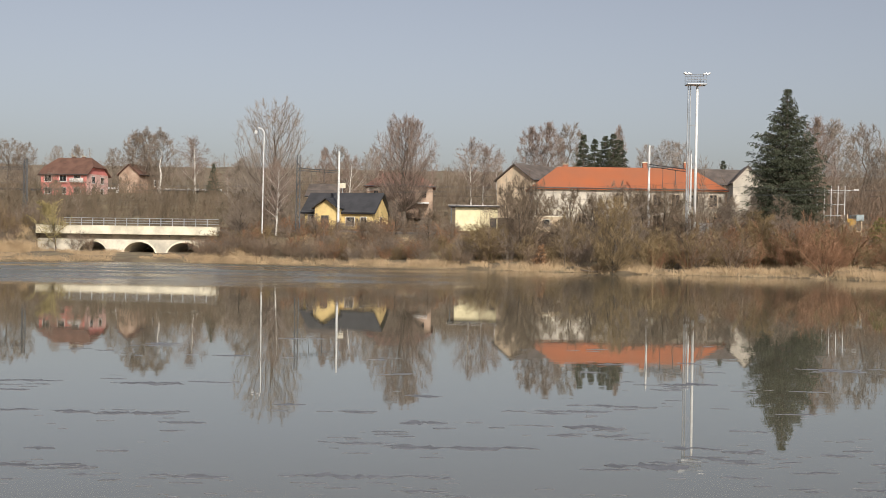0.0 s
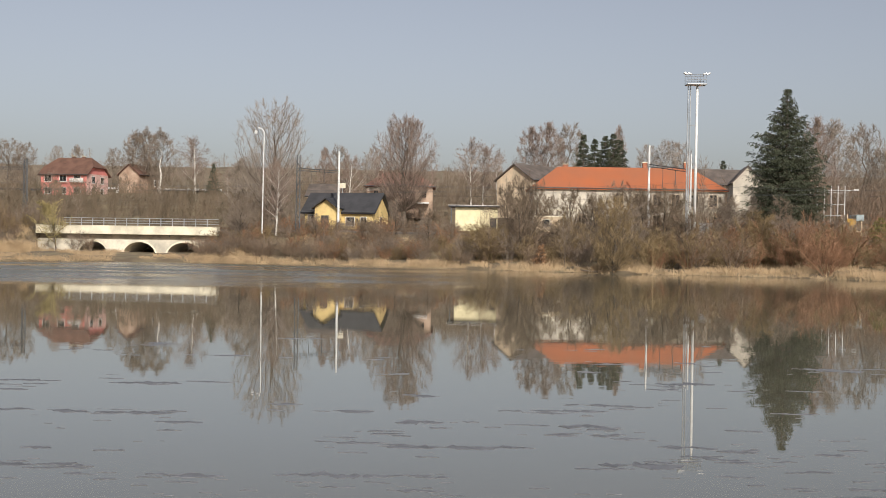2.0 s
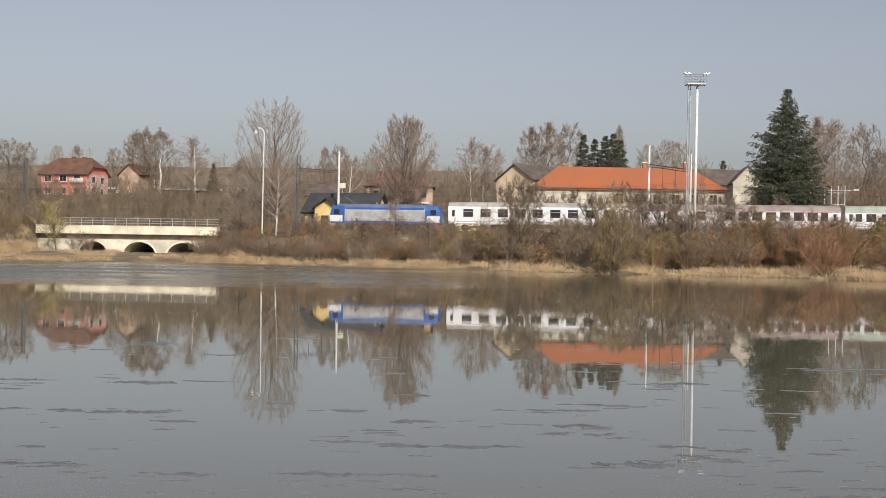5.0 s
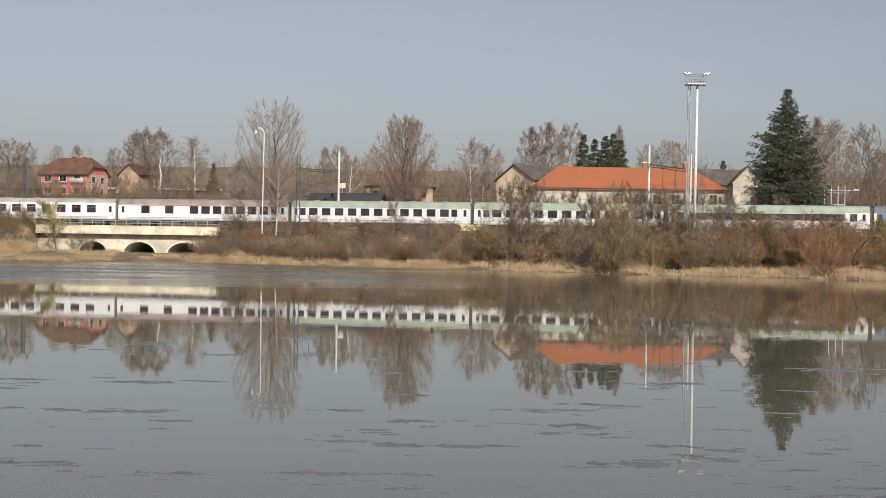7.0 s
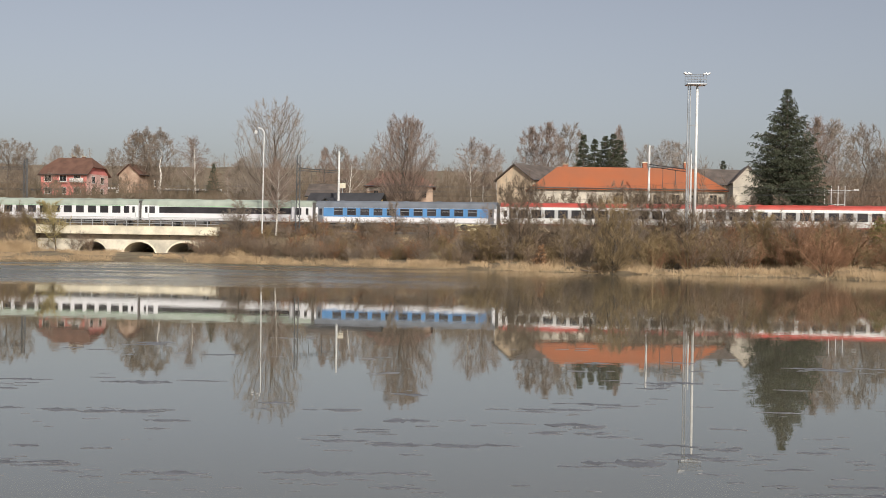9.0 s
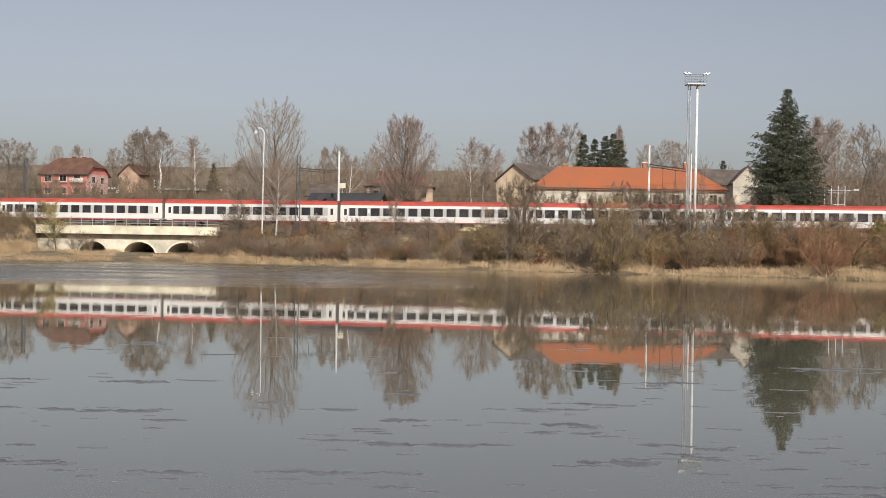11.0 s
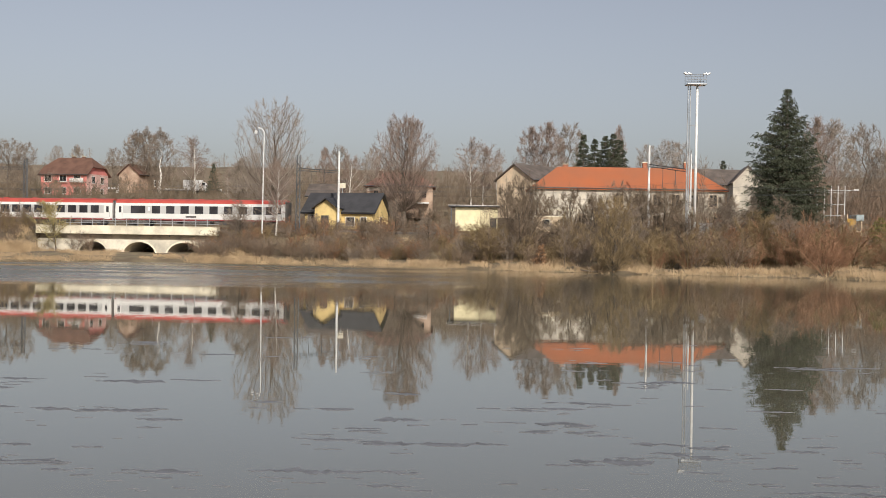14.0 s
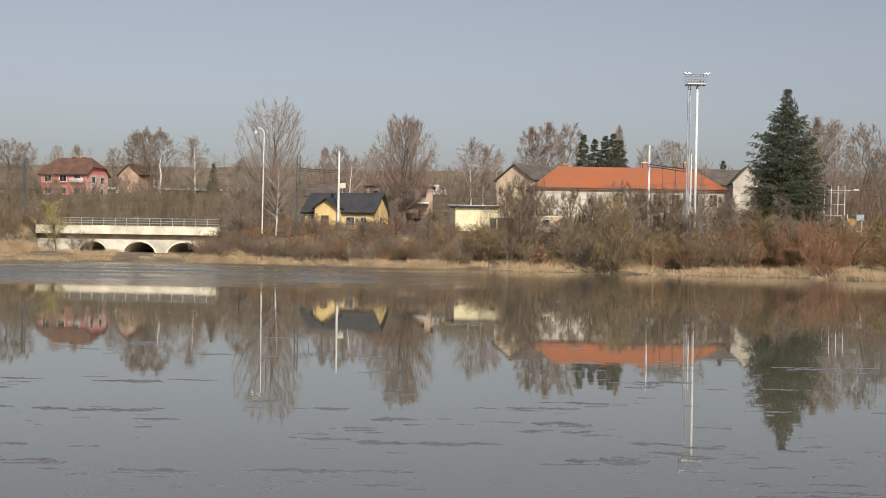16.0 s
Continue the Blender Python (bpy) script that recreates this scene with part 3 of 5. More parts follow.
def locomotive():
    """Electric locomotive, 16.7 m, two cabs, grey body with blue cabs and skirts."""
    c = thing("locomotive", label="grey electric locomotive with blue cabs and a blue skirt", category="locomotive")
    L = 8.1
    side = [(-1.42, 1.0), (-1.46, 1.3), (-1.46, 2.7), (-1.3, 3.35), (1.3, 3.35), (1.46, 2.7), (1.46, 1.3), (1.42, 1.0)]
    part("body", prism(bmesh.new(), side, -L + 2.3, L - 2.3), LOCOGREY, c)
    for s in (-1, 1):
        cab = bmesh.new()
        prism(cab, side, s * (L - 2.3), s * L)
        for v in cab.verts:
            if abs(v.co.x) > L - 0.1:
                v.co.x -= s * max(0.0, (v.co.z - 2.0)) * 0.38
                v.co.y *= 0.93
        cb = part("cab", cab, DEEPBLUE, c, "blue driver's cab")
        for y in (-1, 1):
            part("side_window", boxed(s * (L - 1.15) - 0.38, s * (L - 1.15) + 0.38, y * 1.42 - 0.06, y * 1.42 + 0.06, 2.15, 2.85, 0.01), GLASS, cb)
            part("lower_panel", boxed(s * (L - 1.1) - 0.95, s * (L - 1.1) + 0.9, y * 1.455 - 0.03, y * 1.455 + 0.03, 1.1, 2.0, 0.01), CREAMGREY, cb, "pale lower cab panel")
        part("windscreen", boxed(s * (L - 0.36) - 0.02, s * (L - 0.36) + 0.02, -1.0, 1.0, 2.3, 2.95), GLASS, cb)
        bogie(c, s * 4.2)
    for y in (-1, 1):
        part("skirt", boxed(-L + 0.3, L - 0.3, y * 1.45 - 0.03, y * 1.45 + 0.03, 0.85, 1.22, 0.02), DEEPBLUE, c, "blue skirt")
        part("roof_edge", boxed(-L + 2.4, L - 2.4, y * 1.40 - 0.03, y * 1.40 + 0.03, 2.72, 3.12), DEEPBLUE, c)
        part("roof_slope", prism(bmesh.new(), [(y * 1.40, 3.1), (y * 1.31, 3.37), (y * 1.28, 3.37), (y * 1.36, 3.1)], -L + 2.3, L - 2.3), LOCOROOF, c)
        for i in range(4):
            x = -3.6 + i * 2.4
            part("grille", boxed(x - 0.75, x + 0.75, y * 1.465 - 0.02, y * 1.465 + 0.02, 1.9, 2.55, 0.01), STEEL, c)
    part("roof", prism(bmesh.new(), [(-1.3, 3.35), (-1.0, 3.62), (1.0, 3.62), (1.3, 3.35)], -L + 1.2, L - 1.2), LOCOROOF, c)
    pan = bmesh.new()
    rod(pan, (-4.6, -0.5, 3.65), (-6.1, -0.3, 4.6), 0.04)
    rod(pan, (-4.6, 0.5, 3.65), (-6.1, 0.3, 4.6), 0.04)
    rod(pan, (-6.1, 0, 4.6), (-4.7, 0, 5.55), 0.035)
    rod(pan, (-4.7, -0.85, 5.55), (-4.7, 0.85, 5.55), 0.04)
    part("pantograph", pan, DARKSTEEL, c, "raised pantograph")
    low = bmesh.new()
    rod(low, (3.2, -0.5, 3.72), (5.0, -0.5, 3.78), 0.05)
    rod(low, (3.2, 0.5, 3.72), (5.0, 0.5, 3.78), 0.05)
    part("folded_pantograph", low, DARKSTEEL, c)
    for x in (-1.5, 0.2, 1.6):
        part("insulator", rod(bmesh.new(), (x, 0, 3.6), (x, 0, 3.95), 0.1), BROWNROOF, c)
    part("equipment_box", boxed(-1.6, 1.6, -1.2, 1.2, 0.4, 0.98, 0.05), UNDER, c)
    return c


def train():
    """The locomotive and its twelve coaches, in order; each with its middle's distance behind the first coach's head."""
    made = []
    lines = [(LOCOGREY, 1.28, 1.36, -12.9, 12.9)]
    sill = (LOCOGREY, 0.95, 1.08)
    white_a = dict(body=WHITE, roof=GREYROOF, windows=rows_of(9, -10.1, 9.2, 1.3), height=(2.0, 3.02), lines=lines, split=True, sill=sill)
    white_b = dict(body=WHITE, roof=BROWNROOF, windows=[(-8.7, 1.2), (-5.0, 1.2)] + rows_of(7, -1.2, 9.4, 1.2) + [(10.9, 0.8)], height=(1.98, 3.0), cant=(BROWNROOF, 3.2, 3.41), lines=lines + [(RED, 3.08, 3.16, -12.9, 12.9)], sill=sill)
    green = dict(body=WHITE, roof=GREENROOF, windows=[(-11.2, 0.72)] + rows_of(11, -9.65, 9.3, 1.15) + [(10.7, 0.72)], height=(1.98, 2.92), cant=(GREENROOF, 3.06, 3.41), lines=lines, sill=sill)
    green_b = dict(green, windows=[(-11.2, 0.75)] + rows_of(11, -9.75, 9.5, 1.2) + [(11.1, 0.75)], lines=lines + [(PALEGREEN, 3.0, 3.05, -10.9, 10.9)])
    buffet = dict(body=WHITE, roof=GREENROOF, windows=[(-11.3, 0.8), (10.9, 0.8)], belt=(COACHGLASS, 2.0, 2.9, -10.2, 9.8), cant=(GREENROOF, 3.06, 3.41), lines=lines + [(PALEGREEN, 2.97, 3.05, -10.2, 9.8)], height=(2.0, 2.9))
    blue = dict(body=WHITE, roof=DARKROOF, windows=rows_of(11, -9.6, 9.6, 1.2), height=(2.05, 2.92), belt=(BLUE, 1.78, 3.04, -12.0, 12.0), cant=(DARKROOF, 3.06, 3.41), split=True, door=DARKROOF, sill=(LOCOGREY, 0.95, 1.15))
    red = dict(body=CREAMGREY, roof=RED, windows=[(-11.2, 0.8)] + rows_of(12, -9.7, 10.2, 1.22), height=(1.95, 2.98), belt=(WINDOWGREY, 1.9, 3.02, -11.8, 11.6), sill=(DARKRED, 0.93, 1.1), plates=(-8.8,))
    red_end = dict(red, windows=[(-9.4, 2.2)] + rows_of(8, -6.6, 8.9, 1.2) + [(10.6, 0.8)], plates=(-7.7,), lines=[(UNDER, 1.35, 1.6, -2.0, -0.4)])
    plan = [(white_a, "white passenger coach with nine wide windows and grey roof"),
            (white_b, "white dining coach with a thin red line and brown roof"),
            (green, "white passenger coach with pale grey-green roof edge"),
            (green_b, "white passenger coach with green line above the windows"),
            (buffet, "white coach with one long dark window band and green line"),
            (blue, "blue and white passenger coach with dark grey roof")]
    for i, (style, label) in enumerate(plan):
        made.append((coach(style, label), PITCH * (i + 0.5)))
    first_red = coach(red, "light grey passenger coach with red roof and dark red sill")
    made.append((first_red, PITCH * 6.5))
    for i in range(7, 11):
        made.append((copy_thing(first_red, pose(0, 0, 0)), PITCH * (i + 0.5)))
    made.append((coach(red_end, "light grey end coach with red roof and wide-spaced windows"), PITCH * 11.5))
    made.append((locomotive(), -8.8))
    return made


TRAIN = train()


# ---- buildings ----
PINK = material("pink_render", (0.72, 0.25, 0.22), 0.85, scale=0.5, vary=0.12, fine=3.0, bump=0.1)
PALEPINK = material("pale_pink_render", (0.70, 0.46, 0.41), 0.85, scale=0.5, vary=0.12, fine=3.0, bump=0.1)
YELLOW = material("yellow_render", (0.78, 0.59, 0.26), 0.85, scale=0.5, vary=0.15, fine=3.0, bump=0.1)
CREAM = material("cream_render", (0.85, 0.76, 0.48), 0.85, scale=0.6, vary=0.12, fine=3.0, bump=0.1)
OFFWHITE = material("weathered_white_render", (0.60, 0.55, 0.46), 0.85, scale=0.35, vary=0.25, fine=2.5, bump=0.15)
BRICKISH = material("weathered_brick_render", (0.46, 0.30, 0.21), 0.9, scale=0.6, vary=0.3, fine=3.0, bump=0.15, second=(0.54, 0.40, 0.30))
OCHRE = material("ochre_render", (0.70, 0.56, 0.40), 0.85, scale=0.5, vary=0.2, fine=3.0, bump=0.1)
ROOFBROWN = material("brown_roof_tiles", (0.16, 0.085, 0.06), 0.8, scale=0.7, vary=0.2, fine=7.0, bump=0.4)
ROOFRED = material("faded_red_brown_tiles", (0.27, 0.135, 0.10), 0.85, scale=0.7, vary=0.25, fine=6.0, bump=0.4)
ROOFORANGE = material("orange_roof_tiles", (0.54, 0.165, 0.065), 0.8, scale=0.16, vary=0.14, fine=6.0, bump=0.4, second=(0.38, 0.14, 0.07))
ROOFDARK = material("dark_roof_tiles", (0.055, 0.055, 0.06), 0.7, scale=0.7, vary=0.2, fine=6.0, bump=0.4)
ROOFGREY = material("grey_brown_roof_tiles", (0.14, 0.115, 0.10), 0.85, scale=0.7, vary=0.25, fine=6.0, bump=0.4)
BRICK = material("chimney_brick", (0.42, 0.17, 0.10), 0.9, scale=2.0, vary=0.25, fine=8.0, bump=0.3)
SHEET = material("white_sheet_metal", (0.75, 0.74, 0.72), 0.5, scale=1.0, vary=0.08, fine=5.0)


def window(h, x, z, w, t, y, side="front", shade=GLASS, trim=FRAMEWHITE, bars=1):
    """A window on the front (at y) or the right end (x is then along y, and y the end's x)."""
    def put(name, a0, a1, z0, z1, near, far, m, parent):
        if side == "front":
            return part(name, boxed(a0, a1, y - near, y - far, z0, z1), m, parent)
        return part(name, boxed(y + far, y + near, a0, a1, z0, z1), m, parent)
    win = put("window", x - w / 2 - 0.09, x + w / 2 + 0.09, z - 0.09, z + t + 0.09, 0.05, -0.05, trim, h)
    for i in range(bars + 1):
        a0 = x - w / 2 + i * w / (bars + 1) + 0.03
        put("pane", a0, a0 + w / (bars + 1) - 0.06, z, z + t, 0.065, 0.0, shade, win)
    put("sill", x - w / 2 - 0.15, x + w / 2 + 0.15, z - 0.16, z - 0.09, 0.16, -0.02, trim, win)


def roof_mesh(w, d, eave, ridge, hip, frac, over):
    """A ridge roof along x, its ends hipped from the share frac of its height upward (1: plain gables)."""
    bm = bmesh.new()
    x, y = w / 2 + over, d / 2 + over
    drop = (ridge - eave) * over / (d / 2)
    e = eave - drop
    ym = y * (1 - frac)
    zm = e + (ridge - e) * frac
    V = lambda *c: bm.verts.new(c)
    eaves = {s: (V(-x, s * y, e), V(x, s * y, e)) for s in (-1, 1)}
    mids = {s: (V(-x, s * ym, zm), V(x, s * ym, zm)) for s in (-1, 1)} if 0 < frac < 1 else eaves
    rl, rr = V(-x + hip, 0, ridge), V(x - hip, 0, ridge)
    for s in (-1, 1):
        ring = [eaves[s][0], eaves[s][1]]
        if 0 < frac < 1:
            ring.append(mids[s][1])
        ring += [rr, rl]
        if 0 < frac < 1:
            ring.append(mids[s][0])
        bm.faces.new(ring)
    if frac < 1:
        bm.faces.new((mids[-1][0], mids[1][0], rl))
        bm.faces.new((mids[-1][1], mids[1][1], rr))
    bmesh.ops.recalc_face_normals(bm, faces=bm.faces[:])
    bmesh.ops.solidify(bm, geom=bm.faces[:], thickness=0.16)
    return bm


def house(name, at, turn, w, d, base, eave, ridge, wall, roof, label, hip=0.0, frac=1.0, over=0.45, chimneys=(), category="house"):
    """A house with its middle at (x, y), ridge along its own x."""
    h = thing(name, (at[0], at[1], 0), turn, label, category)
    zm = eave + (ridge - 0.2 - eave) * frac
    outline = [(-d / 2, base - 0.6), (d / 2, base - 0.6), (d / 2, eave - 0.02)]
    if frac >= 1:
        outline.append((0, ridge - 0.2))
    elif frac > 0:
        outline += [(d / 2 * (1 - frac), zm - 0.1), (-d / 2 * (1 - frac), zm - 0.1)]
    outline.append((-d / 2, eave - 0.02))
    part("wall", prism(bmesh.new(), outline, -w / 2, w / 2), wall, h)
    part("roof", roof_mesh(w, d, eave, ridge, hip, frac, over), roof, h)
    part("gutter", rod(bmesh.new(), (-w / 2 - over, -d / 2 - over - 0.05, eave - 0.28), (w / 2 + over, -d / 2 - over - 0.05, eave - 0.28), 0.07), DARKSTEEL, h)
    for cx, cy, top in chimneys:
        c = part("chimney", boxed(cx - 0.35, cx + 0.35, cy - 0.3, cy + 0.3, ridge - 1.6, top, 0.02), BRICK if category == "station" else ROOFBROWN, h)
        part("cap", boxed(cx - 0.42, cx + 0.42, cy - 0.37, cy + 0.37, top, top + 0.12), CONCRETE, c)
    return h


def buildings():
    # pink house with a half-hipped brown roof
    p = house("house", (-78.9, 260.2), -13, 10.6, 9.2, 11.6, 16.4, 19.9, PINK, ROOFBROWN, "pink rendered two-storey house with half-hipped brown roof", 1.9, 0.45, 0.55, [(-0.6, 0.6, 20.25), (1.9, 0.4, 20.2)])
    y = -4.6
    for x in (-3.6, -0.1, 3.2):
        window(p, x, 14.7, 1.5, 1.25, y)
        window(p, x, 12.1, 1.4, 1.25, y)
    b = part("balcony", boxed(1.9, 5.0, y - 0.9, y, 14.45, 14.6), SHEET, p, "white balcony slab")
    part("railing", boxed(1.9, 5.0, y - 0.9, y - 0.85, 14.6, 15.3), SHEET, b)
    b = part("balcony", boxed(-1.2, 1.1, y - 0.7, y, 14.45, 14.6), SHEET, p)
    part("gable_render", boxed(5.3, 5.33, -4.55, 4.55, 11.2, 16.3), PALEPINK, p, "paler gable wall")
    for yy in (-1.8, 1.9):
        window(p, yy, 14.5, 1.1, 1.3, 5.33, "side")
        window(p, yy, 12.0, 1.1, 1.3, 5.33, "side")
    # pale house beside it
    q = house("house", (-68.4, 272.5), 78, 9.0, 4.8, 13.2, 17.2, 19.3, BRICKISH, ROOFBROWN, "small pale house with brown gabled roof behind bare trees")
    for x in (-1.0, 1.2):
        window(q, x, 14.6, 0.9, 1.2, -4.5 + 0.0, "front")
    # yellow house with a gabled bay
    g = house("house", (-14.8, 186.2), -16, 10.8, 7.2, 4.5, 7.75, 10.5, YELLOW, ROOFDARK, "small yellow house with dark roof and gabled bay beside the railway", over=0.6)
    bay = part("bay", prism(bmesh.new(), [(-1.9, 4.0), (1.9, 4.0), (1.9, 8.1), (0, 9.3), (-1.9, 8.1)], -1.3, 2.0), YELLOW, g, "gabled yellow bay")
    bay.matrix_basis = pose(-1.3, -3.8, 0, 0, 0, 90)
    br = part("roof", roof_mesh(3.6, 3.9, 8.2, 9.6, 0, 1, 0.3), ROOFDARK, bay)
    window(g, -4.4, 5.5, 0.9, 1.5, -3.6)
    window(g, 1.9, 5.5, 1.3, 1.2, -3.6)
    window(g, 4.0, 5.5, 0.9, 1.2, -3.6)
    dr = part("door", boxed(-1.9, -0.7, -5.84, -5.76, 4.3, 6.9, 0.02), DARKVOID, g, "dark doorway under the gable")
    window(g, 0.3, 5.6, 0.9, 1.2, 5.4, "side")
    # house in the second row
    k = house("house", (-7.8, 219.5), 0, 11.6, 9.0, 8.0, 13.2, 15.7, BRICKISH, ROOFRED, "weathered brick-coloured house with low hipped brown roof", 3.6, 0.0, 0.5, [(-3.6, 0, 15.9)])
    for x in (-4.2, -1.5, 2.4, 4.3):
        window(k, x, 11.0, 0.8, 1.1, -4.5, trim=BRICKISH, bars=0)
    part("canopy", boxed(1.8, 5.2, -6.2, -4.5, 9.9, 10.15), SHEET, k, "white canopy roof")
    part("light_wall", boxed(-5.7, -2.6, -4.53, -4.5, 12.0, 12.7), OFFWHITE, k)
    # cream hut with a flat roof
    h = thing("hut", (4.9, 180.4, 0), -2, "cream rendered railway hut with overhanging flat dark roof", "hut")
    part("wall", boxed(-3.1, 3.1, -2.2, 2.2, 3.9, 8.4, 0.03), CREAM, h)
    part("roof", boxed(-4.1, 3.9, -2.9, 2.7, 8.4, 8.62, 0.03), ROOFDARK, h)
    part("roof_edge", boxed(-4.15, 3.95, -2.96, -2.9, 8.6, 8.68), SHEET, h, "light metal roof edge")
    part("door", boxed(2.0, 2.9, -2.24, -2.2, 4.6, 6.8), DARKVOID, h)
    part("post", boxed(-3.75, -3.6, -2.6, -2.45, 4.2, 8.4), DARKSTEEL, h)
    # station house
    s = house("station_house", (27.7, 187.0), 0, 28.6, 9.6, 5.0, 11.9, 15.1, OFFWHITE, ROOFORANGE, "long weathered white station house with orange hipped roof", 4.6, 0.0, 0.55, [(3.2, 0.8, 15.9), (9.5, 0.4, 16.0), (-9.0, 1.2, 15.5)], "station")
    for i in range(10):
        x = -12.6 + i * 2.8
        if i > 3:
            window(s, x, 9.1, 1.15, 1.75, -4.8, bars=1, trim=OCHRE)
        if i != 1:
            window(s, x, 5.9, 1.15, 1.75, -4.8, bars=1, trim=OCHRE)
    part("cornice", boxed(-14.45, 14.45, -4.95, -4.8, 11.3, 11.55), CONCRETE, s)
    part("string_course", boxed(-14.4, 14.4, -4.88, -4.8, 8.2, 8.4), CONCRETE, s)
    part("base_course", boxed(-14.4, 14.4, -4.9, -4.8, 4.2, 5.4), DARKVOID, s)
    # low store before it
    a = thing("store_shed", (15.3, 177.3, 0), -3, "small cream flat-roofed store with a dark window", "shed")
    part("wall", boxed(-2.0, 1.9, -1.8, 1.8, 3.9, 7.1, 0.03), OCHRE, a)
    part("roof", boxed(-2.15, 2.05, -1.95, 1.95, 7.1, 7.25, 0.02), CONCRETE, a)
    window(a, -0.4, 5.75, 1.05, 0.95, -1.8, bars=0, trim=CONCRETE)
    # grey-roofed house seen past the station's end
    v = house("house", (16.0, 208.0), 48, 12.5, 7.6, 8.0, 14.0, 16.5, OCHRE, ROOFGREY, "old house with ochre gable and grey-brown roof")
    # cream gable by the spruce
    c = house("house", (48.9, 198.0), 82, 9.5, 4.6, 6.5, 13.7, 16.2, OFFWHITE, ROOFGREY, "cream gabled house with grey roof beside the spruce", over=0.35)
    # two roofs showing between their neighbours
    house("house", (46.6, 210.0), 4, 9.5, 8.0, 7.0, 13.9, 16.5, OCHRE, ROOFGREY, "low house with plain grey-brown roof behind the station", over=0.5)
    barn = house("barn", (-19.6, 203.0), -8, 5.0, 5.5, 6.0, 10.7, 12.6, BRICKISH, ROOFGREY, "weathered barn with grey-brown roof behind the yellow house", over=0.4, category="barn")
    window(barn, -1.2, 8.4, 0.9, 0.9, -2.75, bars=0, trim=BRICKISH)
    # fence with white slats and court posts by the spruce
    f = thing("court_fence", (55.8, 177.3, 4.4), 0, "tall white fence posts with steel bars beside the spruce", "fence")
    for i in range(6):
        x = -2.4 + i * 1.0
        part("post", rod(bmesh.new(), (x, 0, -0.2), (x, 0, 7.9), 0.06), WHITEPOLE, f)
    for z in (3.6, 5.2, 6.9, 7.25):
        part("bar", rod(bmesh.new(), (-2.4, 0, z), (2.6, 0, z), 0.03), STEEL, f)
    part("lamp_arm", rod(bmesh.new(), (2.6, 0, 7.2), (4.0, 0, 7.35), 0.05), STEEL, f)
    part("lamp_head", boxed(3.9, 4.6, -0.15, 0.15, 7.25, 7.45, 0.04), WHITEPOLE, f)
    # playground tower
    t = thing("play_tower", (58.8, 175.4, 3.9), 10, "small wooden play tower with yellow panel and blue roof", "play tower")
    for x in (-1.1, 1.1):
        for yy in (-0.8, 0.8):
            part("post", boxed(x - 0.08, x + 0.08, yy - 0.08, yy + 0.08, -0.3, 4.2), OCHRE, t)
    part("panel", boxed(-1.2, 0.2, -0.9, -0.82, 1.9, 3.6), material("yellow_panel", (0.55, 0.32, 0.05), 0.6, vary=0.15), t)
    part("platform", boxed(-1.2, 1.2, -0.9, 0.9, 1.7, 1.85), OCHRE, t)
    part("roof", boxed(0.2, 1.4, -1.0, 1.0, 3.3, 4.2, 0.05), material("faded_blue_panel", (0.30, 0.36, 0.37), 0.6, vary=0.15), t)


buildings()


# ---- road on the slope, with its guard rail ----
def build_road():
    v, f = [], []
    xs = np.arange(-700, 420, 10.0)
    for x in xs:
        z = max(land(float(x), y) for y in (285.6, 288.6, 291.8)) + 0.06
        v += [(x, 285.4, z - 0.5), (x, 285.8, z), (x, 291.8, z), (x, 292.2, z - 0.5)]
    for i in range(len(xs) - 1):
        for j in range(3):
            f.append((i * 4 + j, i * 4 + j + 1, i * 4 + j + 5, i * 4 + j + 4))
    r = finish("road", v, f, material("asphalt", (0.06, 0.06, 0.06), 0.9, scale=0.3, vary=0.2, fine=8.0))
    tagged(r, "grey asphalt road along the slope", "road", kind="structure")
    g = thing("guard_rail", (0, 0, 0), 0, "pale steel guard rail along the road", "guard rail")
    for x in range(-92, -50, 4):
        z = land(x, 285.0)
        part("post", boxed(x - 0.06, x + 0.06, 285.0, 285.1, z - 0.2, z + 0.75), STEEL, g)
    bm = bmesh.new()
    rod(bm, (-94, 284.95, land(-94, 285) + 0.7), (-52, 284.95, land(-52, 285) + 0.7), 0.2, sides=6)
    part("rail", bm, SHEET, g)


build_road()


def delivery_van():
    c = thing("van", label="white delivery van driving along the slope road", category="van")
    part("body", boxed(-2.9, 1.5, -1.05, 1.05, 0.45, 2.75, 0.12), SHEET, c)
    cab = bmesh.new()
    prism(cab, [(-1.0, 0.45), (1.0, 0.45), (1.0, 2.2), (-1.0, 2.2)], 1.5, 3.2)
    for vtx in cab.verts:
        if vtx.co.x > 3 and vtx.co.z > 2:
            vtx.co.x -= 1.0
    part("cab", cab, SHEET, c)
    for y in (-1, 1):
        part("side_window", boxed(1.6, 2.3, y * 1.0 - 0.03, y * 1.0 + 0.03, 1.45, 2.05), GLASS, c)
        for x in (-1.9, 2.1):
            part("wheel", rod(bmesh.new(), (x, y * 0.92 - 0.12, 0.38), (x, y * 0.92 + 0.12, 0.38), 0.38, sides=16), UNDER, c)
    part("bumper", boxed(3.1, 3.3, -0.95, 0.95, 0.4, 0.75, 0.05), UNDER, c)
    return c


VAN = delivery_van()


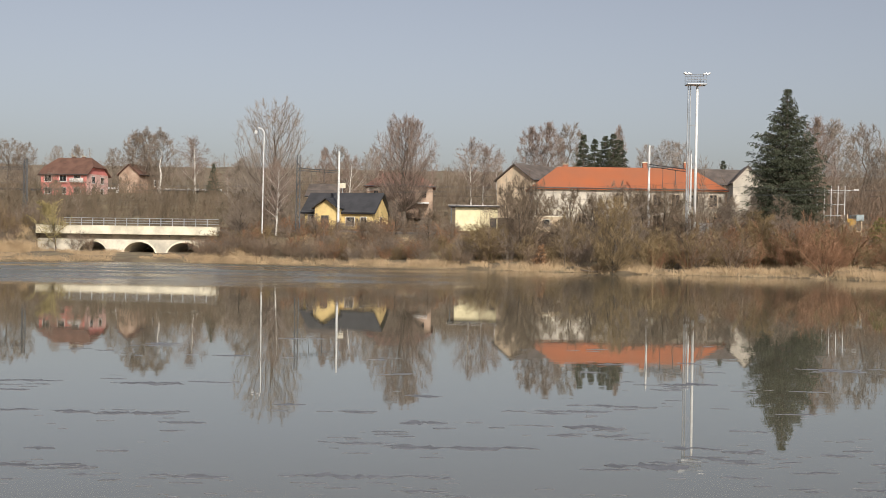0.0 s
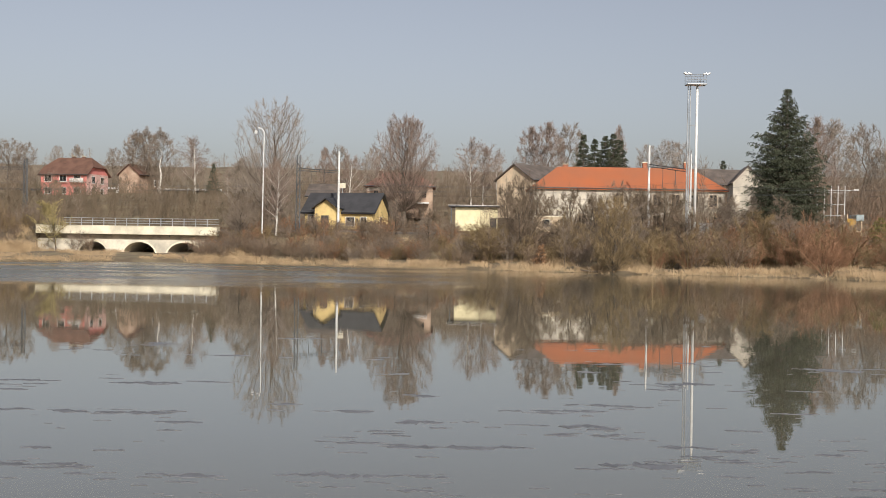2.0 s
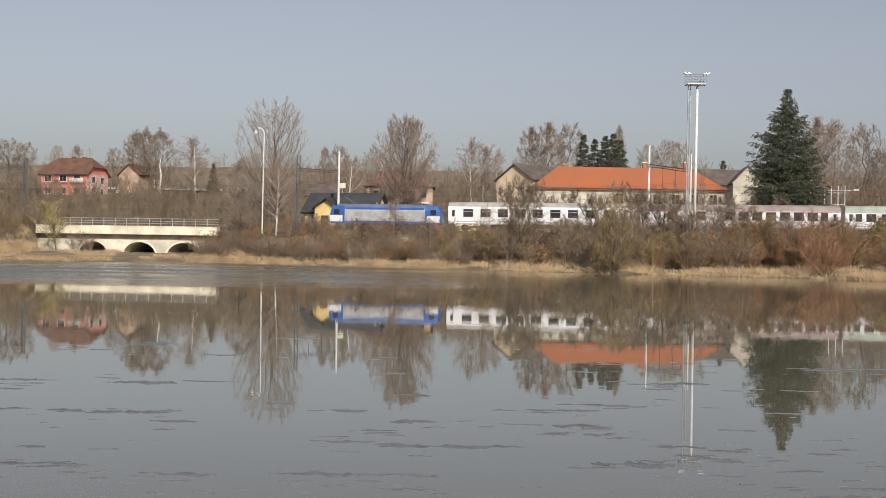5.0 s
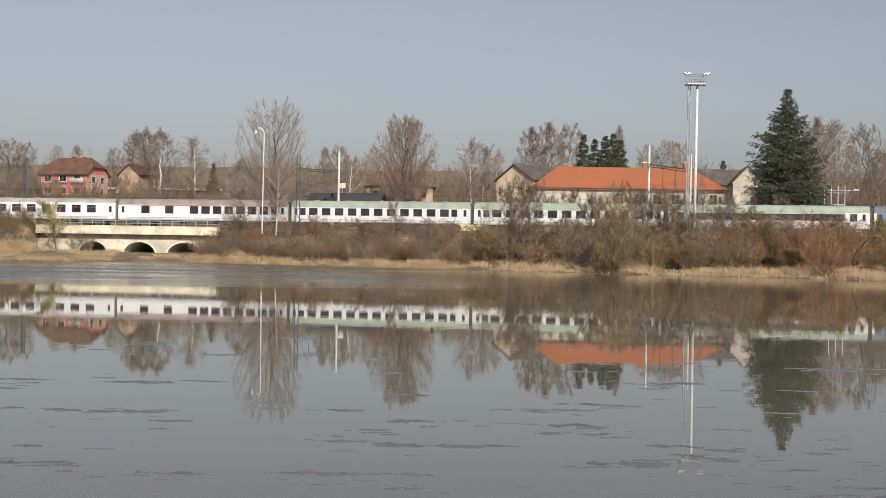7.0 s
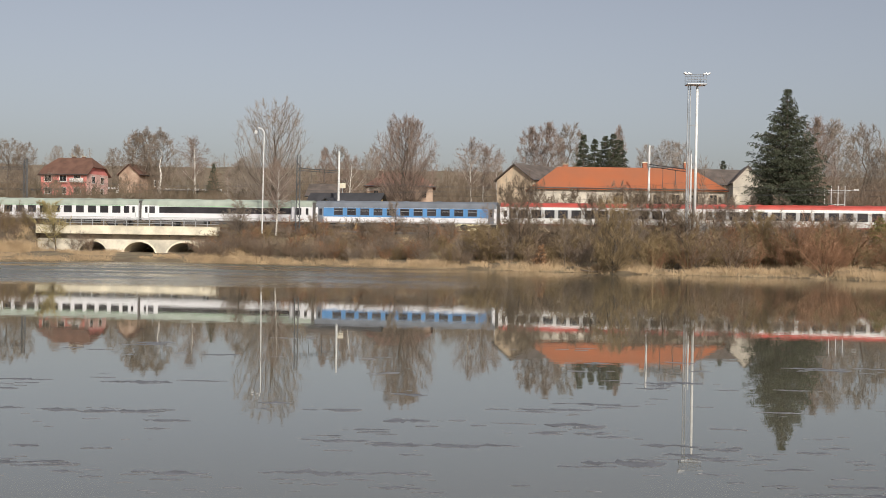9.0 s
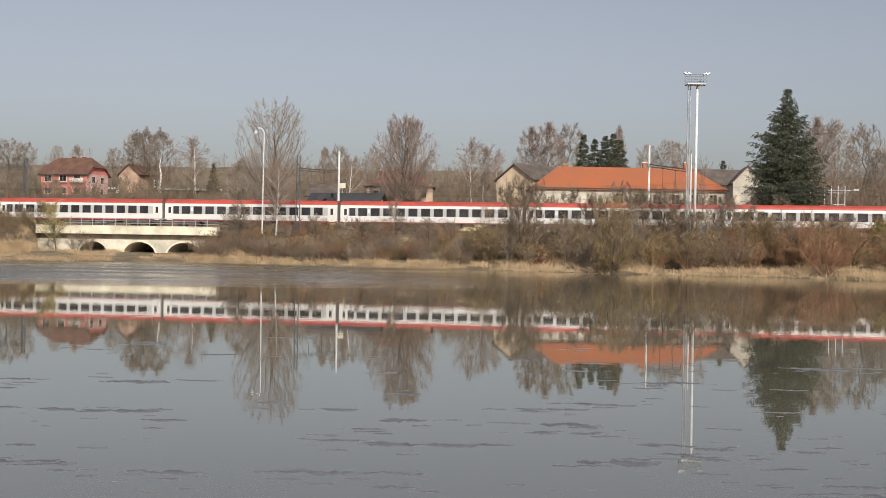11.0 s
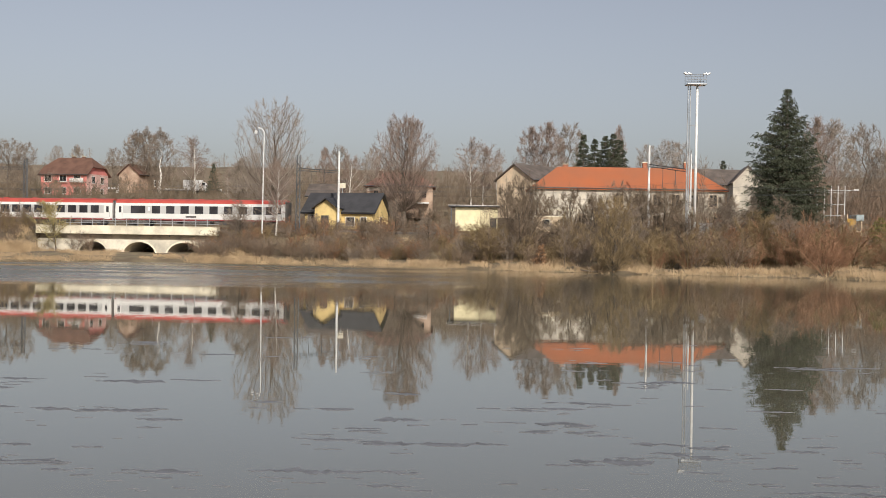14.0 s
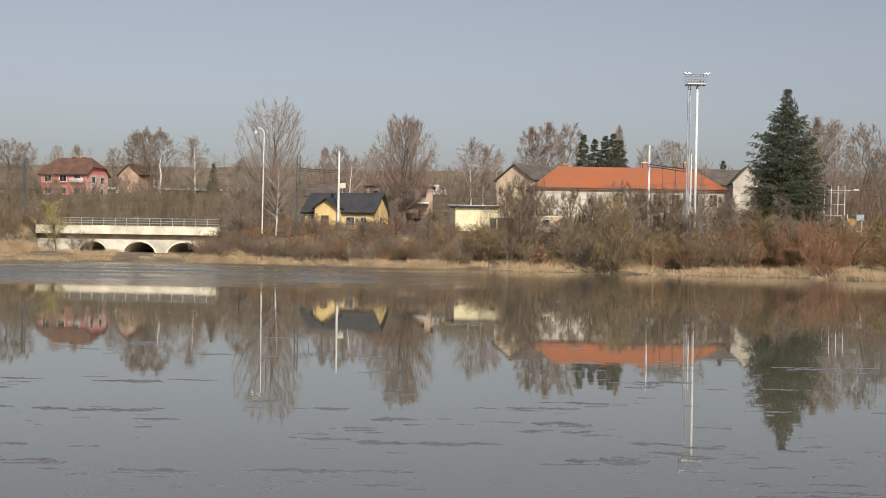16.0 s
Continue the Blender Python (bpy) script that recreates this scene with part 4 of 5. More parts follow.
# ---- masts, lamps and line wires ----
def lattice(parent, x, y, z0, z1, w):
    """A square lattice column in four corner rods and zigzag braces."""
    for dx in (-w, w):
        for dy in (-w, w):
            part("corner_rod", rod(bmesh.new(), (x + dx, y + dy, z0), (x + dx * 0.7, y + dy * 0.7, z1), 0.05, sides=5), DARKSTEEL, parent)
    bm = bmesh.new()
    n = int((z1 - z0) / 0.9)
    for i in range(n):
        a0, a1 = z0 + i * 0.9, z0 + (i + 1) * 0.9
        s = 1 if i % 2 else -1
        rod(bm, (x - s * w, y - w, a0), (x + s * w, y - w, a1), 0.025, sides=4)
        rod(bm, (x - s * w, y + w, a0), (x + s * w, y + w, a1), 0.025, sides=4)
    part("brace", bm, DARKSTEEL, parent)["kind"] = "stuff"


def gantry(near, far, beam, label, column=True):
    """A line gantry: lattice column (or a slim pole) near, slim pole far, twin bars between."""
    g = thing("line_gantry", (near[0], near[1], 0), 0, label, "gantry", "gantries over the tracks")
    fx, fy = far[0] - near[0], far[1] - near[1]
    if column:
        lattice(g, 0, 0, near[2], near[3], 0.28)
    else:
        part("pole", rod(bmesh.new(), (0, 0, near[2]), (0, 0, near[3]), 0.12, 0.09, 10), WHITEPOLE, g, "white near pole")
    part("pole", rod(bmesh.new(), (fx, fy, far[2]), (fx, fy, far[3]), 0.2, 0.14, 10), WHITEPOLE, g, "white far pole")
    bm = bmesh.new()
    rod(bm, (0, 0, beam[0]), (fx, fy, beam[1]), 0.06, sides=6)
    rod(bm, (0, 0, beam[0] - 0.32), (fx, fy, beam[1] - 0.32), 0.05, sides=6)
    for i in range(1, 8):
        t = i / 8
        z = beam[0] + (beam[1] - beam[0]) * t
        rod(bm, (fx * t, fy * t, z), (fx * t, fy * t, z - 0.32), 0.03, sides=4)
    part("beam", bm, DARKSTEEL, g, "dark twin-bar beam")
    for t in (0.3, 0.62):
        part("hanger", rod(bmesh.new(), (fx * t, fy * t, beam[0] + (beam[1] - beam[0]) * t - 0.32), (fx * t, fy * t, beam[0] - 1.7), 0.04, sides=5), DARKSTEEL, g)
    return g


def masts():
    # tall floodlight mast
    m = thing("floodlight_mast", (30.7, 149.0, 0), 0, "tall white floodlight mast with ladder and lamp platform", "floodlight mast")
    part("pole", rod(bmesh.new(), (0, 0, 4.0), (0.1, 0, 22.9), 0.185, 0.15, 14), WHITEPOLE, m, smooth=True)
    lad = bmesh.new()
    for dx in (-1.05, -0.75):
        rod(lad, (dx, 0.1, 4.0), (dx + 0.05, 0.1, 22.9), 0.06, sides=5)
    for i in range(60):
        rod(lad, (-1.05, 0.1, 4.4 + i * 0.31), (-0.75, 0.1, 4.4 + i * 0.31), 0.025, sides=4)
    part("ladder", lad, STEEL, m, "grey service ladder")
    for z in (9.0, 13.5, 18.0):
        part("bracket", rod(bmesh.new(), (0, 0, z), (-0.9, 0.1, z), 0.04, sides=5), STEEL, m)
    part("platform", boxed(-1.3, 1.1, -0.9, 0.9, 22.9, 23.02, 0.02), STEEL, m)
    cage = bmesh.new()
    for x in (-1.25, -0.5, 0.3, 1.05):
        for y in (-0.85, 0.85):
            rod(cage, (x, y, 23.0), (x, y, 24.1), 0.03, sides=4)
    for z in (23.5, 24.1):
        for y in (-0.85, 0.85):
            rod(cage, (-1.25, y, z), (1.05, y, z), 0.03, sides=4)
    part("cage", cage, STEEL, m)["kind"] = "stuff"
    for x, s in ((-1.45, -1), (-1.0, -1), (0.9, 1), (1.3, 1)):
        arm = part("floodlight", boxed(-0.26, 0.26, -0.18, 0.18, -0.12, 0.12, 0.05), STEEL, m, "grey floodlight")
        arm.matrix_basis = pose(x, -0.5, 24.25, 0, s * -25, 0)
    # second, thinner pair of posts beside it
    for dx in (0.0, 0.55):
        q = thing("line_post", (30.8 + dx, 154.7, 0), 0, "slim white line post beside the track", "post", "posts beside the track")
        part("shaft", rod(bmesh.new(), (0, 0, 4.0), (0, 0, 14.9), 0.12, 0.09, 8), WHITEPOLE, q)
        part("cap", rod(bmesh.new(), (0, 0, 14.9), (0, 0, 15.0), 0.12, 0.05, 8), STEEL, q)
    # tall street lamp with curved arm
    l = thing("street_lamp", (-25.0, 167.9, 0), 0, "tall white street lamp with curved arm", "street lamp")
    sh = bmesh.new()
    rod(sh, (0, 0, 4.0), (0.1, 0, 17.7), 0.105, 0.07, 10)
    pts = [(0.1 + 0.75 * (math.cos(t) - 1), 0, 17.7 + 0.85 * math.sin(t)) for t in [radians(i * 12) for i in range(9)]]
    for p0, p1 in zip(pts[:-1], pts[1:]):
        rod(sh, p0, p1, 0.085, sides=8)
    part("pole", sh, WHITEPOLE, l)
    part("lamp_head", boxed(-1.22, -0.84, -0.16, 0.16, 17.72, 18.2, 0.08), WHITEPOLE, l, "white lamp head")
    # gantries and a pair of posts
    gantry((-20.1, 167.9, 4.2, 14.9), (-15.6, 180.4, 4.2, 16.4), (13.1, 13.5), "railway gantry with dark lattice column and white pole")
    gantry((30.95, 154.2, 4.0, 14.6), (29.5, 175.4, 4.2, 17.6), (12.9, 14.9), "railway gantry with white poles before the station", False)
    gantry((-64.2, 186.7, 4.2, 15.0), (-75.5, 193.0, 4.2, 15.0), (13.7, 13.9), "railway gantry with dark lattice column near the bridge")
    # contact and carrier wires
    for o in (0.0, 4.4):
        w = thing("contact_line", (0, 0, 0), 0, "thin dark overhead wires above the track", "overhead wire", "overhead wires")
        for z0, sag in ((5.5, 0.0), (7.0, 0.9)):
            v = []
            for i in range(0, 61):
                mm = -40 + i * 3.0
                x, y, h = track(mm)
                u = ((mm - 5.0) % 48.0) / 48.0
                v.append((x - math.sin(radians(h)) * o, y + math.cos(radians(h)) * o, RAIL_TOP + z0 - sag * 4 * u * (1 - u)))
            vv, ff = chain(v, [0.011] * len(v), 4)
            finish("wire", vv, ff, DARKSTEEL, w)


masts()


def small_items():
    c = thing("relay_cabinet", (32.8, 151.8, 4.35), -15, "small white trackside relay cabinet", "cabinet")
    part("case", boxed(-0.85, 0.85, -0.3, 0.3, 0.2, 1.7, 0.03), SHEET, c)
    part("plinth", boxed(-0.9, 0.9, -0.35, 0.35, -0.2, 0.2), CONCRETE, c)
    part("roof", boxed(-0.95, 0.95, -0.4, 0.4, 1.7, 1.78, 0.02), STEEL, c)
    part("door_gap", boxed(-0.01, 0.01, -0.31, -0.29, 0.3, 1.6), DARKSTEEL, c)
    t = thing("garden_tent", (-72.7, 273.5, land(-72.7, 273.5)), 0, "small white pointed garden tent beside the pale house", "tent")
    cone = bmesh.new()
    rod(cone, (0, 0, 0), (0, 0, 3.2), 1.1, 0.12, 8)
    part("canvas", cone, SHEET, t)
    part("peak_pole", rod(bmesh.new(), (0, 0, 3.1), (0, 0, 3.6), 0.04, sides=5), DARKSTEEL, t)
    s = thing("sign_board", (-16.1, 193.3, 4.3), -10, "white rectangular board on a steel post behind the tracks", "sign")
    part("post", rod(bmesh.new(), (0, 0, -0.2), (0, 0, 8.1), 0.06, sides=6), STEEL, s)
    part("board", boxed(-0.5, 0.5, -0.12, -0.05, 7.2, 8.0, 0.01), CONCRETE, s)
    x, y = 17.6, 136.7
    w = thing("driftwood", (x, y, 0.12), 8, "dark fallen branch lying at the water's edge", "driftwood")
    v, f = chain([(-2.2, 0.1, 0.25), (-1.0, 0, 0.1), (0.3, -0.1, 0.05), (1.6, 0.05, 0.2)], [0.05, 0.1, 0.13, 0.09], 7)
    finish("stem", v, f, BARK, w)
    v, f = chain([(-0.8, 0, 0.1), (-1.3, -0.3, 0.5), (-1.5, -0.5, 0.9)], [0.06, 0.04, 0.02], 5)
    finish("side_branch", v, f, BARK, w)


small_items()


# ---- trees and shrubs: a few grown forms, each planted at many sizes ----
def unit(a):
    return a / (np.linalg.norm(a, axis=1, keepdims=True) + 1e-9)


def sprays(rng, segments, n, short, long, spread, lift, width):
    """Vertices and faces of fine twigs, n on each segment (p, q, ...): slender slivers fanning off it."""
    p = np.repeat(np.array([tuple(s[0]) for s in segments]), n, axis=0)
    q = np.repeat(np.array([tuple(s[1]) for s in segments]), n, axis=0)
    k = len(p)
    d = unit(q - p)
    b = p + (q - p) * rng.uniform(0.1, 1.0, (k, 1))
    out = unit(d * 0.7 + rng.normal(0, spread, (k, 3)) + np.array([0, 0, lift]))
    e = b + out * rng.uniform(short, long, (k, 1))
    side = unit(np.cross(out, rng.normal(0, 1, (k, 3)))) * width / 2
    v = np.stack([b - side, b + side, e], axis=1).reshape(-1, 3)
    return v.tolist(), np.arange(3 * k).reshape(-1, 3).tolist()


def tree_meshes(lots):
    made = []
    for name, (v, f), mat in lots:
        me = bpy.data.meshes.new(name)
        me.from_pydata([tuple(c) for c in v], [], f)
        me.materials.append(mat)
        me.update()
        made.append((name, me))
    return made


def tree_form(seed, spec, height, r, start, bark, twigs, fine, reach=(0.3, 0.8), width=0.024, wood=None):
    """Trunk, limbs and crown of a tree grown by spec; fine twigs fan off its last level."""
    rng = random.Random(seed)
    out = [[] for _ in spec]
    grow(rng, out, (0, 0, 0), (0, 0, 1), height, r, 0, spec, start)
    stem = out[0]
    trunk = chain([stem[0][0]] + [q for _, q, _, _ in stem], [stem[0][2] * 1.15] + [b0 for _, _, _, b0 in stem], 7)
    thin = tubes([(p, q, max(a0, 0.012), max(b0, 0.009)) for lv in out[2:] for p, q, a0, b0 in lv], 3)
    spray = sprays(np.random.default_rng(seed), out[-1], fine, reach[0], reach[1], 0.5, 0.05, width)
    lots = [("trunk", trunk, bark), ("limb", tubes(out[1], 5), wood or bark), ("crown", merged(thin, spray), twigs)]
    return tree_meshes(lots), max(c[2] for _, (v, _), _ in lots for c in v)


def plant(name, form, x, y, height, width, turn, label, category, group, base=None):
    meshes, h = form
    z = (land(x, y) if base is None else base) - 0.15
    t = thing(name, (x, y, z), turn, label, category, group)
    t.scale = (width * height / h, width * height / h, height / h)
    for n, me in meshes:
        ob = new(n, me)
        ob.parent = t
        if n != "trunk":
            ob["kind"] = "stuff"
    return t


# (pieces, children, angle, share, wiggle, lift) for each level
SLIM = [(7, 30, 44, 0.30, 0.03, 0.0, 1), (3, 9, 42, 0.5, 0.10, 0.04), (2, 0, 0, 0, 0.14, -0.08)]
WILLOW = [(4, 13, 42, 0.75, 0.12, 0.0), (4, 11, 45, 0.45, 0.16, 0.05), (3, 0, 0, 0, 0.2, 0.02)]
YOUNG = [(5, 16, 40, 0.4, 0.05, 0.0, 1), (2, 7, 42, 0.5, 0.1, 0.04), (1, 0, 0, 0, 0.14, 0)]

# crown outlines: share of the height from foot to top, share of the full half-width
OVAL = ([0, 0.12, 0.35, 0.55, 0.75, 0.9, 1.0], [0.35, 0.78, 1.0, 0.97, 0.82, 0.6, 0.3])
VASE = ([0, 0.2, 0.45, 0.7, 0.88, 1.0], [0.25, 0.62, 0.95, 1.0, 0.82, 0.4])
TALL = ([0, 0.15, 0.4, 0.65, 0.85, 1.0], [0.4, 0.85, 1.0, 0.85, 0.55, 0.1])


def crown_form(seed, height, foot, width, outline, limbs, subs, fine, bark, wood, twig_mat, climb=0.9, twig=0.022, reach=(0.35, 0.95), r0=0.34):
    """A tree whose limbs fork upward from the trunk and fill a lumpy crown of that outline."""
    rng = random.Random(seed)

    def edge(z, a):
        h = (z - foot) / (height - foot)
        return width / 2 * float(np.interp(h, *outline)) * (1 + 0.22 * noise.noise((math.cos(a) * 1.2, math.sin(a) * 1.2, z * 0.22 + seed)))
    stem = [Vector((rng.gauss(0, 0.07) * i, rng.gauss(0, 0.07) * i, height * 0.105 * i)) for i in range(9)]
    wooden, branch = [], []
    for k in range(limbs):
        a = k * 2.39996 + rng.uniform(-0.4, 0.4)
        z = foot + (height - foot) * ((k + rng.random()) / limbs) ** 0.9
        w = edge(z, a) * rng.uniform(0.55, 1.0)
        end = Vector((math.cos(a) * w, math.sin(a) * w, z))
        t = min(7.4, max(foot * 0.6, z - w * climb - rng.uniform(0.02, 0.12) * height) / (height * 0.105))
        base = stem[int(t)].lerp(stem[int(t) + 1], t - int(t))
        away = Vector((math.cos(a), math.sin(a), -0.35)) * (w * rng.uniform(0.04, 0.2))
        pts = [base]
        for j in (0.25, 0.5, 0.75):
            pts.append(base.lerp(end, j) + away * math.sin(math.pi * j) + Vector((rng.gauss(0, 0.14), rng.gauss(0, 0.14), rng.gauss(0, 0.1))))
        pts.append(end)
        r = r0 * 0.2 * (1 - 0.09 * t)
        for j in range(4):
            wooden.append((pts[j], pts[j + 1], r * (1 - j * 0.22), r * (1 - (j + 1) * 0.22)))
        for _ in range(subs):
            u = 0.8 + 3.2 * rng.random() ** 0.8
            j = min(3, int(u))
            p = pts[j].lerp(pts[j + 1], u - j)
            d = ((pts[j + 1] - pts[j]).normalized() * 0.8 + Vector((rng.gauss(0, 0.5), rng.gauss(0, 0.5), rng.gauss(0.25, 0.4)))).normalized()
            q = p + d * rng.uniform(0.05, 0.14) * height
            if math.hypot(q.x, q.y) > edge(min(q.z, height), math.atan2(q.y, q.x)) * 1.05 or q.z > height:
                q = p.lerp(q, 0.4)
            branch.append((p, q, 0.022, 0.008))
    spray = sprays(np.random.default_rng(seed), branch, fine, reach[0], reach[1], 0.5, 0.12, twig)
    radii = [r0 * 1.1, r0 * 0.9, r0 * 0.8, r0 * 0.66, r0 * 0.52, r0 * 0.4, r0 * 0.28, r0 * 0.16, r0 * 0.06]
    return tree_meshes([("trunk", chain(stem, radii, 8), bark), ("limb", tubes(wooden, 5), wood), ("crown", merged(tubes(branch), spray), twig_mat)]), height


FORM_BROAD = crown_form(11, 19.6, 3.6, 12.2, VASE, 100, 12, 20, BARK, BARK, PALE_TWIG, 1.4, 0.018, (0.3, 0.9), 0.42)
FORM_OVAL = crown_form(12, 17.7, 3.4, 12.0, OVAL, 150, 12, 24, BARK, BARK, TWIG_PINK, 1.1, 0.02, (0.3, 0.85), 0.42)
FORM_ROUND = crown_form(13, 14.0, 2.4, 7.6, TALL, 74, 8, 18, BIRCH, TWIG_GREY, TWIG_GREY, 0.8, 0.028, (0.35, 0.9), 0.24)
FORM_BIRCH = [tree_form(s, SLIM, 12.0, 0.2, 0.22, BIRCH, TWIG_PINK, 18, (0.3, 0.75), 0.022, BIRCH_LIMB) for s in (21, 22)]
# distance haze is put into the pale twig colour of these far crowns
FORM_FAR = [crown_form(s, 14.0, 2.0, w, o, 60, 8, 19, BARK, m, m, c, 0.03, (0.35, 1.0), 0.22) for s, m, w, o, c in ((31, PALE_TWIG, 7.0, TALL, 1.0), (32, TWIG_GREY, 7.6, OVAL, 1.0), (33, PALE_TWIG, 6.4, VASE, 1.6), (34, TWIG_PINK, 6.2, TALL, 1.3))]
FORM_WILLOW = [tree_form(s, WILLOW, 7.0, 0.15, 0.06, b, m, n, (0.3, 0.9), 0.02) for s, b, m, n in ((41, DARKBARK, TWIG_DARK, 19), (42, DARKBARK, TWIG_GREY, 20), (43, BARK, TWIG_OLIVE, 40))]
FORM_BUSHY = crown_form(47, 8.0, 0.6, 6.4, OVAL, 80, 9, 24, DARKBARK, DARKBARK, TWIG_OLIVE, 1.7, 0.014, (0.2, 0.65), 0.17)
FORM_YOUNG = [tree_form(s, YOUNG, 7.0, 0.06, 0.15, BARK, m, 14, (0.25, 0.7), 0.024) for s, m in ((45, TWIG_GREY), (46, TWIG_BROWN))]
FORM_BUDDING = tree_form(44, WILLOW, 7.0, 0.10, 0.1, BARK, BUD_PALE, 22, (0.2, 0.6), 0.03)


def conifer_form(seed, height, radius, foot, tiers, per_tier, per_branch, full, leaf=None):
    """A spruce: straight trunk, uneven tiers of branches that dip and turn up, thick with needle sprays. full: how soon it widens."""
    rng = np.random.default_rng(seed)
    wood, twigs = [((0, 0, 0), (0, 0, height * 0.985), height * 0.013, 0.015)], []
    for k in range(tiers):
        t = (k + rng.random() * 0.8) / tiers
        z = foot + (height - foot) * t
        reach = radius * min(1.0, (1 - t) * full) ** 1.15 * rng.uniform(0.8, 1.08) * (0.8 + 0.2 * min(1.0, t / 0.1)) + 0.1
        n = max(4, int(per_tier * (1 - t * 0.55)))
        turn = rng.random() * 6.283
        for j in range(n):
            a = turn + 2 * math.pi * (j + 0.7 * rng.random()) / n
            lump = 1 + 0.16 * noise.noise((math.cos(a) * 1.5, math.sin(a) * 1.5, z * 0.5 + seed))
            ln = reach * rng.uniform(0.72, 1.08) * lump
            up = 0.55 * t * t - 0.16 + rng.normal(0, 0.07)
            root = np.array([0, 0, min(height * 0.98, z + rng.uniform(-1.2, 1.2) * (height - foot) / tiers)])
            d = np.array([math.cos(a), math.sin(a), up])
            mid = root + d * ln * 0.55 - np.array([0, 0, 0.05 * ln])
            tip = root + d * ln + np.array([0, 0, 0.09 * ln])
            wood += [(tuple(root), tuple(mid), 0.045, 0.03), (tuple(mid), tuple(tip), 0.03, 0.01)]
            m = max(4, int(per_branch * ln / radius))
            for i in range(m):
                s = 0.12 + 0.88 * (i + rng.random()) / m
                at = root + (mid - root) * s / 0.55 if s < 0.55 else mid + (tip - mid) * (s - 0.55) / 0.45
                b = a + (1 if i % 2 else -1) * rng.uniform(0.35, 1.15)
                w = (0.10 + 0.20 * (1 - s)) * ln + 0.16
                twigs.append((tuple(at), tuple(at + np.array([math.cos(b), math.sin(b), rng.uniform(-0.75, 0.1)]) * w)))
    needle = sprays(rng, twigs, 8 if leaf is None else 4, 0.18, 0.5 if leaf is None else 0.3, 0.5, -0.3, 0.1)
    return tree_meshes([("trunk", tubes(wood, 4), BARK), ("needles" if leaf is None else "foliage", needle, leaf or NEEDLES)]), height


FORM_SPRUCE = conifer_form(51, 21.0, 5.6, 2.6, 50, 12, 30, 1.9)
FORM_FIR = conifer_form(52, 12.0, 3.5, 1.0, 36, 9, 14, 1.1)


FORM_THUJA = conifer_form(54, 4.5, 1.7, 0.2, 26, 9, 14, 2.6, BUD_GREEN)
FORM_SAPLING = conifer_form(53, 3.6, 1.2, 0.4, 14, 6, 12, 1.2, RUST_LEAF)


